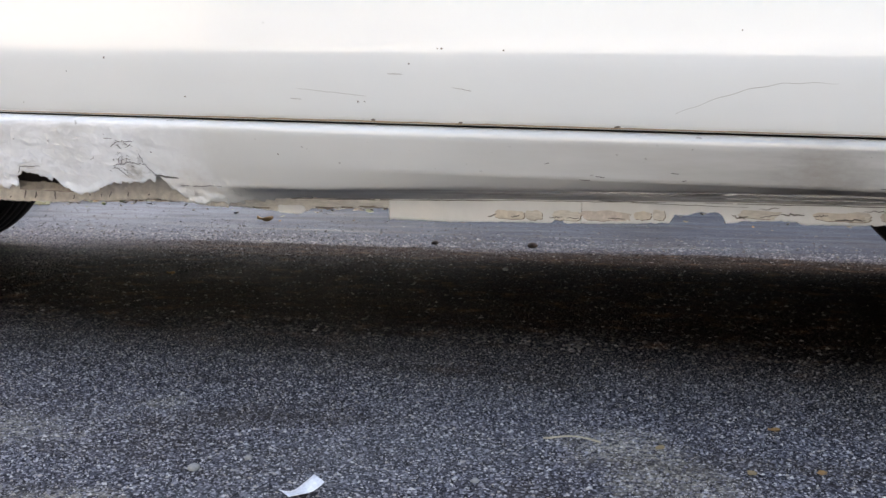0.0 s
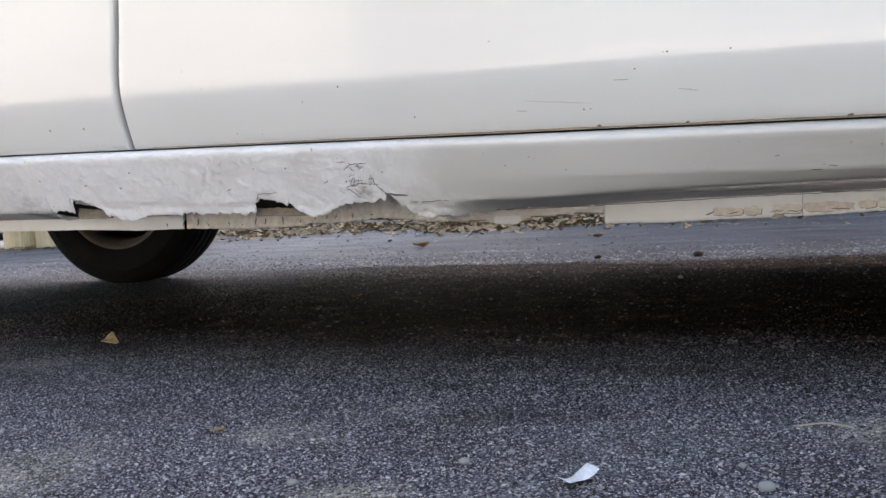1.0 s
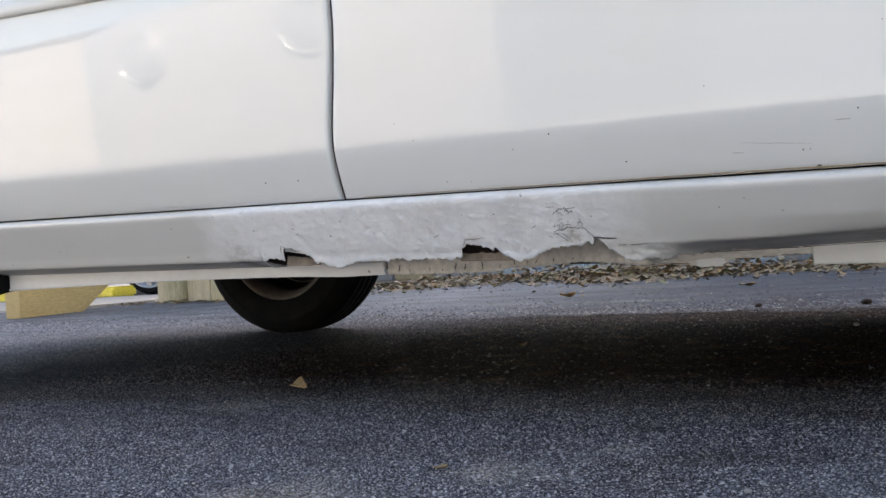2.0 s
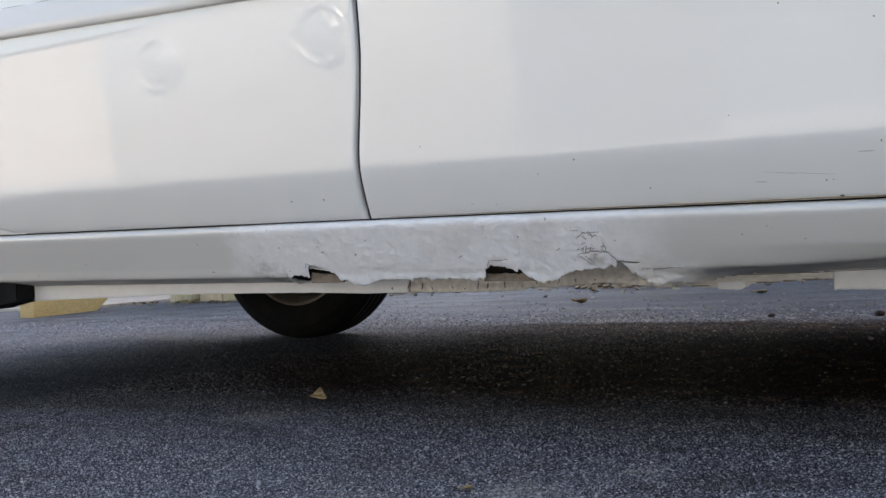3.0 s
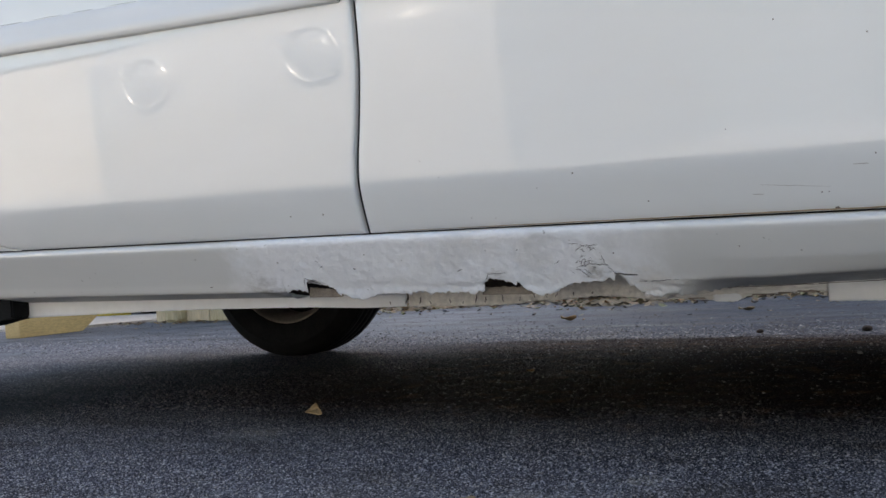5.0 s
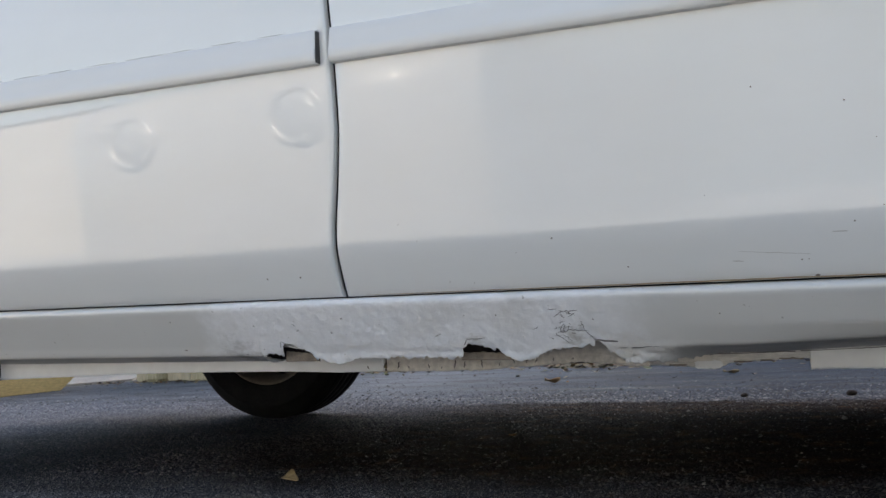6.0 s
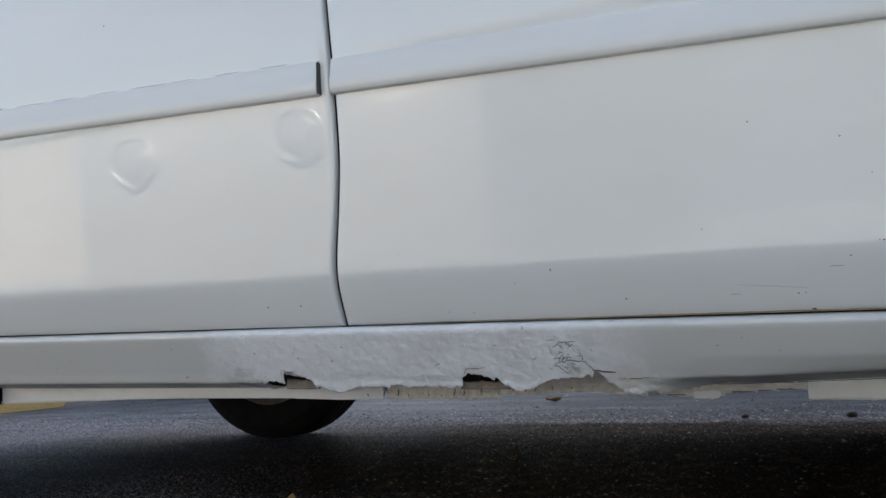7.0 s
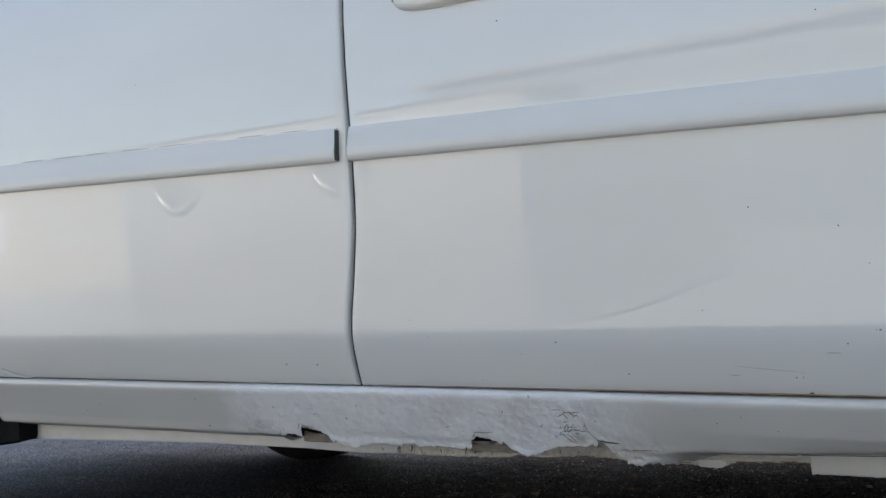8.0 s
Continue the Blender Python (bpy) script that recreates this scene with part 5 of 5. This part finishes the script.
pole_a = utility_pole(-22, -38)
copy_thing(pole_a, pose(8, -42, 0))
for dx in (-1.0, -0.4, 0.4, 1.0):
    bm = bmesh.new()
    rings = []
    for i in range(25):
        u = i / 24
        c = Vector((-22 + dx + 30 * u, -38 - 4 * u, 7.99 - 0.6 * 4 * u * (1 - u)))
        rings.append([bm.verts.new(c + Vector((0, 0.02 * math.cos(t), 0.02 * math.sin(t)))) for t in (0, 2.1, 4.2)])
    for a, b in zip(rings, rings[1:]):
        for k in range(3):
            bm.faces.new((a[k], b[k], b[(k + 1) % 3], a[(k + 1) % 3]))
    tagged(part("overhead_wire", bm, DARK), "thin black overhead wire between two poles", "wire", "overhead wires")


# ---- chips and scratches in the paint, cracks in the filler ----
CHIPS = [(0.119, 0.373, 2), (0.296, 0.366, 4), (0.249, 0.352, 2), (0.622, 0.364, 3), (0.568, 0.328, 3), (0.575, 0.328, 2), (0.474, 0.401, 2), (0.654, 0.378, 4), (0.155, 0.321, 2), (0.188, 0.319, 2), (0.382, 0.329, 3), (0.582, 0.311, 8), (0.094, 0.395, 2), (0.607, 0.713, 3), (0.529, 0.511, 3), (0.619, 0.486, 3), (0.67, 0.3105, 7), (0.818, 0.3105, 9), (0.713, 0.377, 3), (0.650, 0.378, 2), (0.922, 0.396, 2), (0.234, 0.763, 4), (0.647, 0.446, 2)]
for i, (x, z, w) in enumerate(CHIPS):
    blot(x, z, w * 0.0007, min(w, 3.5) * 0.00065, on_door, CHIP, FRONT, "paint_chip", i)
for i, (x, z) in enumerate([(-0.119, 0.336), (-0.065, 0.336), (-0.394, 0.766)]):
    blot(x, z, 0.0028, 0.0026, on_door, CHIP, REAR, "paint_chip", 40 + i)


def jagged(a, b, steps, wobble, seed):
    """A wandering line from a to b."""
    r = random.Random(seed)
    out = []
    for i in range(steps + 1):
        u = i / steps
        k = math.sin(math.pi * u)
        out.append((a[0] + (b[0] - a[0]) * u + r.uniform(-1, 1) * wobble * k, a[1] + (b[1] - a[1]) * u + r.uniform(-1, 1) * wobble * k))
    return out


ribbon(jagged((0.505, 0.3395), (0.577, 0.3333), 14, 0.0004, 1), 0.0005, on_door, SCRATCH, FRONT, "scratch")
ribbon(jagged((0.600, 0.3545), (0.615, 0.3543), 5, 0.0002, 2), 0.0009, on_door, SCRATCH, FRONT, "scratch")
ribbon(jagged((0.497, 0.3297), (0.509, 0.3290), 5, 0.0002, 3), 0.0008, on_door, SCRATCH, FRONT, "scratch")
ribbon([(0.869 + 0.135 * u, 0.3235 + 0.029 * math.sin(min(u * 1.25, 1) * math.pi / 2) + 0.0006 * math.sin(u * 31)) for u in [k / 26 for k in range(27)]], 0.0005, on_door, SCRATCH, FRONT, "scratch")
ribbon(jagged((0.663, 0.3430), (0.682, 0.3400), 6, 0.0003, 4), 0.0007, on_door, SCRATCH, FRONT, "scratch")


ribbon(jagged((0.03, 0.3094), (1.12, 0.3094), 90, 0.0003, 21), 0.0015, on_door, STAIN, FRONT, "rust_stain")


for k in range(8):
    r = random.Random(1500 + k)
    x = -0.66 + 0.079 * k
    b = x + r.uniform(0.045, 0.076)
    ribbon(jagged((x, 0.6573 + MOULD_LEAN * x), (b, 0.6573 + MOULD_LEAN * b), 12, 0.0003, 1520 + k), r.uniform(0.0005, 0.0009), on_door, CRACK, REAR, "sealer_crack")


def paint_flake(x, z, size, seed):
    """A lifted chip of paint, tilted off the skin."""
    r = random.Random(seed)
    n = r.choice((5, 6, 7))
    rim = [(size * r.uniform(0.35, 0.6) * math.cos(6.283 * k / n), size * r.uniform(0.3, 0.5) * math.sin(6.283 * k / n)) for k in range(n)]
    tx, tz = r.uniform(-0.12, 0.12), r.uniform(0.02, 0.22)
    base = on_sill(x, z)
    slope = (on_sill(x, z - 0.004) - on_sill(x, z + 0.004)) / 0.008
    bm = bmesh.new()
    out = [bm.verts.new((x + u, base - 0.0003 - slope * v - (tx * u + tz * (v + size * 0.4)) * 0.25, z + v)) for u, v in rim]
    back = [bm.verts.new((p.co.x, p.co.y + 0.0007, p.co.z)) for p in out]
    bm.faces.new(out)
    bm.faces.new(back[::-1])
    for k in range(n):
        bm.faces.new((out[k], back[k], back[(k + 1) % n], out[(k + 1) % n]))
    return part("paint_flake", bm, SILL, sill_ob)


for k in range(13):
    r = random.Random(500 + k)
    u = r.random()
    paint_flake(0.284 + 0.042 * r.random() * (1 - 0.3 * u), 0.246 + 0.036 * u, r.uniform(0.006, 0.013), 520 + k)
for k in range(12):
    r = random.Random(560 + k)
    paint_flake(r.uniform(0.355, 0.43), r.uniform(0.219, 0.238), r.uniform(0.004, 0.008), 580 + k)
for k in range(9):
    r = random.Random(600 + k)
    x = r.uniform(0.60, 0.90)
    z = 0.2215 + lift(x) + r.uniform(-0.008, 0.008)
    ribbon(jagged((x, z), (x + r.uniform(0.05, 0.16), z + r.uniform(-0.001, 0.002)), 14, 0.0006, 640 + k), r.uniform(0.0004, 0.0010), on_sill, CRACK, sill_ob, "scrape")


def flange_plate(x, z, w, h, mat, seed, back=0.0):
    """A thin layer of flaking paint with a broken outline on the flange."""
    r = random.Random(seed)
    n = 22
    bm = bmesh.new()
    rim = []
    for k in range(n):
        a = 6.283 * k / n
        q = max(abs(math.cos(a)), abs(math.sin(a))) ** 0.75
        rim.append((w / 2 * math.cos(a) / q * r.uniform(0.88, 1.04), h / 2 * math.sin(a) / q * r.uniform(0.72, 1.08)))
    tip = r.uniform(-0.06, 0.06)
    out = [bm.verts.new((x + u, flange_y(x) - 0.0050 + back + tip * u - 0.03 * v, z + v)) for u, v in rim]
    inner = [bm.verts.new((p.co.x, p.co.y + 0.0014, p.co.z)) for p in out]
    bm.faces.new(out)
    bm.faces.new(inner[::-1])
    for k in range(n):
        bm.faces.new((out[k], inner[k], inner[(k + 1) % n], out[(k + 1) % n]))
    return part("paint_flake", bm, mat, sill_ob)


PLATES = [(0.691, 0.034, 0.010, FLANGE), (0.718, 0.020, 0.011, STUMP), (0.754, 0.032, 0.012, STUMP), (0.797, 0.055, 0.0115, PINK_FLANGE), (0.836, 0.019, 0.0095, FLANGE), (0.853, 0.013, 0.012, STUMP), (0.966, 0.066, 0.0085, STUMP), (1.034, 0.052, 0.0090, FLANGE), (1.052, 0.024, 0.0110, STUMP), (1.095, 0.046, 0.010, PINK_FLANGE), (1.150, 0.05, 0.010, STUMP)]
for k, (x, w, h, mat) in enumerate(PLATES):
    z = curve_of(FLANGE_BASE, x) + 0.0085
    flange_plate(x + 0.0007, z - 0.0007, w, h, BROWN, 1230 + k, 0.0006)
    flange_plate(x, z, w, h, mat, 1230 + k)
# a tongue of white paint and dark scales of rust on the broken stump
flange_plate(0.430, 0.2085, 0.036, 0.0105, WHITE_FLANGE, 1301)
for x, z, w in ((0.472, 0.2118, 0.024), (0.500, 0.2134, 0.016), (0.526, 0.2152, 0.026), (0.392, 0.2080, 0.024)):
    flange_plate(x, z, w, 0.0020, BROWN, 1310 + int(x * 1000))


def crack(a, b, steps, wobble, seed, width=0.0008):
    d = 0.010 if 0.1 < a[0] < 0.35 else 0.0
    ribbon(jagged((a[0] + d, a[1]), (b[0] + d, b[1]), steps, wobble, seed), width, on_sill, CRACK, sill_ob, "paint_crack")


crack((0.268, 0.2838), (0.279, 0.2836), 4, 0.0004, 1)
crack((0.274, 0.2750), (0.284, 0.2810), 6, 0.0014, 2)
crack((0.284, 0.2808), (0.304, 0.2818), 8, 0.0014, 3)
crack((0.281, 0.2700), (0.278, 0.2570), 8, 0.0014, 4)
crack((0.271, 0.2545), (0.293, 0.2600), 9, 0.0012, 5)
crack((0.271, 0.2545), (0.286, 0.2420), 10, 0.0012, 6)
crack((0.290, 0.2590), (0.312, 0.2570), 9, 0.0012, 7)
crack((0.306, 0.2690), (0.308, 0.2575), 7, 0.0012, 8)
crack((0.309, 0.2568), (0.322, 0.2440), 8, 0.0010, 9)
crack((0.284, 0.2620), (0.307, 0.2645), 9, 0.0016, 10)
crack((0.280, 0.2530), (0.290, 0.2450), 8, 0.0022, 11)
crack((0.283, 0.2560), (0.284, 0.2660), 8, 0.0022, 12)
crack((-0.130, 0.2400), (-0.126, 0.2500), 6, 0.0005, 13)
crack((-0.126, 0.2500), (-0.098, 0.2400), 9, 0.0006, 14)
crack((0.145, 0.2420), (0.150, 0.2490), 5, 0.0004, 15)
crack((0.150, 0.2490), (0.176, 0.2505), 8, 0.0006, 16)
# broad stroke painted as the dark gap over the third hole
crack((0.317, 0.2462), (0.345, 0.2440), 7, 0.0007, 19, 0.0022)
crack((0.345, 0.2360), (0.392, 0.2370), 10, 0.0008, 17)
crack((-0.225, 0.2290), (-0.180, 0.2285), 9, 0.0009, 18, 0.0018)
for k in range(20):
    r = random.Random(1700 + k)
    x, z = r.uniform(0.262, 0.300), r.uniform(0.247, 0.283)
    a = r.uniform(0, 6.28)
    d = r.uniform(0.004, 0.011)
    crack((x, z), (x + d * math.cos(a), z + 0.7 * d * math.sin(a)), 6, 0.0014, 1740 + k, r.uniform(0.0004, 0.0009))
for k in range(6):
    r = random.Random(100 + k)
    x, z = r.uniform(-0.16, 0.30), r.uniform(0.245, 0.288)
    crack((x, z), (x + r.uniform(-0.008, 0.010), z + r.uniform(-0.004, 0.004)), 4, 0.0008, 200 + k, 0.0007)
for k in range(7):
    r = random.Random(300 + k)
    x, z = r.uniform(0.74, 1.06), r.uniform(0.250, 0.275)
    crack((x, z), (x + r.uniform(0.003, 0.012), z + r.uniform(-0.001, 0.001)), 4, 0.0005, 400 + k, 0.0009)
for k in range(15):
    r = random.Random(700 + k)
    x = -0.030 + 0.021 * k + r.uniform(-0.006, 0.006)
    z = curve_of(FLANGE_BASE, x) + 0.004
    ribbon(jagged((x, z + r.uniform(0.002, 0.012)), (x + r.uniform(-0.004, 0.003), z), 6, 0.0010, 800 + k), r.uniform(0.0008, 0.0022), lambda px, pz: flange_y(px) - 0.0042 - 0.026 * fade(px, 0.17, 0.23), CRACK, sill_ob, "paint_crack")
for k, (a, b, d) in enumerate([(0.385, 0.47, 0.0022), (0.46, 0.565, 0.0022), (0.55, 0.70, 0.0016), (0.68, 0.86, 0.0012), (0.90, 1.15, 0.0014)]):
    seam = lambda x: skin_foot(x) - 0.0035
    ribbon(jagged((a, seam(a)), (b, seam(b)), 24, 0.0005, 860 + k), d * 0.6, lambda px, pz: flange_y(px) - 0.0042, CRACK, sill_ob, "rust_seam")
for k in range(9):
    r = random.Random(2100 + k)
    x = 0.925 + 0.027 * k + r.uniform(-0.006, 0.006)
    z = curve_of(FLANGE_BASE, x) + r.uniform(0.003, 0.015)
    ribbon(jagged((x, z), (x + r.uniform(0.012, 0.035), z + r.uniform(-0.004, 0.004)), 9, 0.0014, 2140 + k), r.uniform(0.0007, 0.0016), lambda px, pz: flange_y(px) - 0.0066, CRACK, sill_ob, "paint_crack")
for k in range(7):
    r = random.Random(900 + k)
    x = 0.66 + 0.034 * k + r.uniform(-0.008, 0.008) + (0.10 if k > 4 else 0)
    z = curve_of(FLANGE_BASE, x) + 0.006
    ribbon(jagged((x, z), (x + r.uniform(0.006, 0.02), z + r.uniform(-0.002, 0.006)), 7, 0.0012, 950 + k), r.uniform(0.0007, 0.0016), lambda px, pz: flange_y(px) - 0.0060, CRACK, sill_ob, "paint_crack")
for i, (x, z, w) in enumerate([(-0.037, 0.261, 4), (-0.014, 0.2796, 3), (-0.300, 0.2393, 6), (0.166, 0.2795, 2), (0.209, 0.2786, 2), (0.331, 0.2709, 2), (0.477, 0.274, 2)]):
    blot(x, z, w * 0.0010, 0.0016, on_sill, CHIP, sill_ob, "paint_chip", 60 + i)


def grit(count, spread, seed, name, label):
    rnd = random.Random(seed)
    verts, faces = [], []
    for _ in range(count):
        x, y = spread(rnd)
        s = rnd.uniform(0.002, 0.0075)
        o = len(verts)
        verts += [(x + s * math.cos(a + o) * rnd.uniform(0.6, 1.1), y + s * math.sin(a + o) * rnd.uniform(0.6, 1.1), 0.0) for a in (0, 1.26, 2.51, 3.77, 5.03)] + [(x, y, s * rnd.uniform(0.3, 0.7))]
        faces += [(o + k, o + (k + 1) % 5, o + 5) for k in range(5)]
    return tagged(mesh_object(name, verts, faces, GRIT), label, "grit", kind="stuff")


grit(1500, lambda r: (r.uniform(-3.2, 1.6), r.gauss(1.95, 0.28)), 31, "loose_grit", "dark loose grit and crumbs along the far edge of the car")
grit(2600, lambda r: (r.uniform(-3.8, 1.8), r.uniform(1.6, 4.6)), 32, "scattered_grit", "scattered dark crumbs on the far lane")


# ---- asphalt grain: half-sunk stone chips ----
def aggregate(spacing, x0, x1, y0, y1, seed, thin=None):
    """Angular four-sided stones on a jittered grid, half sunk, each with its point off centre."""
    r = np.random.RandomState(seed)
    gx, gy = np.meshgrid(np.arange(x0, x1, spacing), np.arange(y0, y1, spacing))
    gx = gx + (np.arange(gx.shape[0]) % 2)[:, None] * spacing / 2
    if not thin:
        # the stones thin out towards the ends of their stretch
        ends = np.minimum(np.minimum(gx - x0, x1 - gx), gy - y0 if y0 < 0 else 1.0)
        keep = r.rand(*gy.shape) < np.clip(ends / 0.14 + 0.05, 0, 1)
        gx, gy = gx[keep], gy[keep]
    if thin:
        keep = r.rand(*gy.shape) < np.clip((thin - gy) / (thin - y0), 0, 1) ** 4
        gx, gy = gx[keep], gy[keep]
    count = gx.size
    x = gx.ravel() + r.uniform(-0.45, 0.45, count) * spacing
    y = gy.ravel() + r.uniform(-0.45, 0.45, count) * spacing
    size = spacing * (0.44 + 0.60 * r.rand(count) ** 2.5)
    ang = r.uniform(0, 6.28, count)[:, None] + np.arange(4)[None] * np.pi / 2 + r.uniform(-0.45, 0.45, (count, 4))
    rad = size[:, None] * r.uniform(0.65, 1.3, (count, 4))
    base = np.stack([x[:, None] + rad * np.cos(ang), y[:, None] + rad * np.sin(ang), np.full((count, 4), -0.0006)], 2)
    tip = np.stack([x + size * r.uniform(-0.45, 0.45, count), y + size * r.uniform(-0.45, 0.45, count), size * r.uniform(0.18, 0.60, count)], 1)
    verts = np.concatenate([base, tip[:, None]], 1).reshape(-1, 3)
    o = (np.arange(count) * 5)[:, None]
    tris = np.concatenate([np.concatenate([o + j, o + (j + 1) % 4, o + 4], 1) for j in range(4)], 0)
    me = bpy.data.meshes.new("asphalt_chips")
    me.vertices.add(len(verts))
    me.vertices.foreach_set("co", verts.astype(np.float32).ravel())
    me.loops.add(tris.size)
    me.loops.foreach_set("vertex_index", tris.ravel().astype(np.int32))
    me.polygons.add(len(tris))
    me.polygons.foreach_set("loop_start", (np.arange(len(tris)) * 3).astype(np.int32))
    me.update(calc_edges=True)
    me.validate()
    me.materials.append(STONE)
    ob = new("asphalt_chips", me)
    return tagged(ob, "pale and dark stone chips set in the asphalt", "gravel", kind="stuff")


aggregate(0.0032, -1.25, 1.40, -0.52, 0.40, 1)
aggregate(0.0058, -2.6, 1.7, 0.40, 1.7, 2)
aggregate(0.0080, -3.4, 1.8, 1.7, 2.7, 3, 2.7)
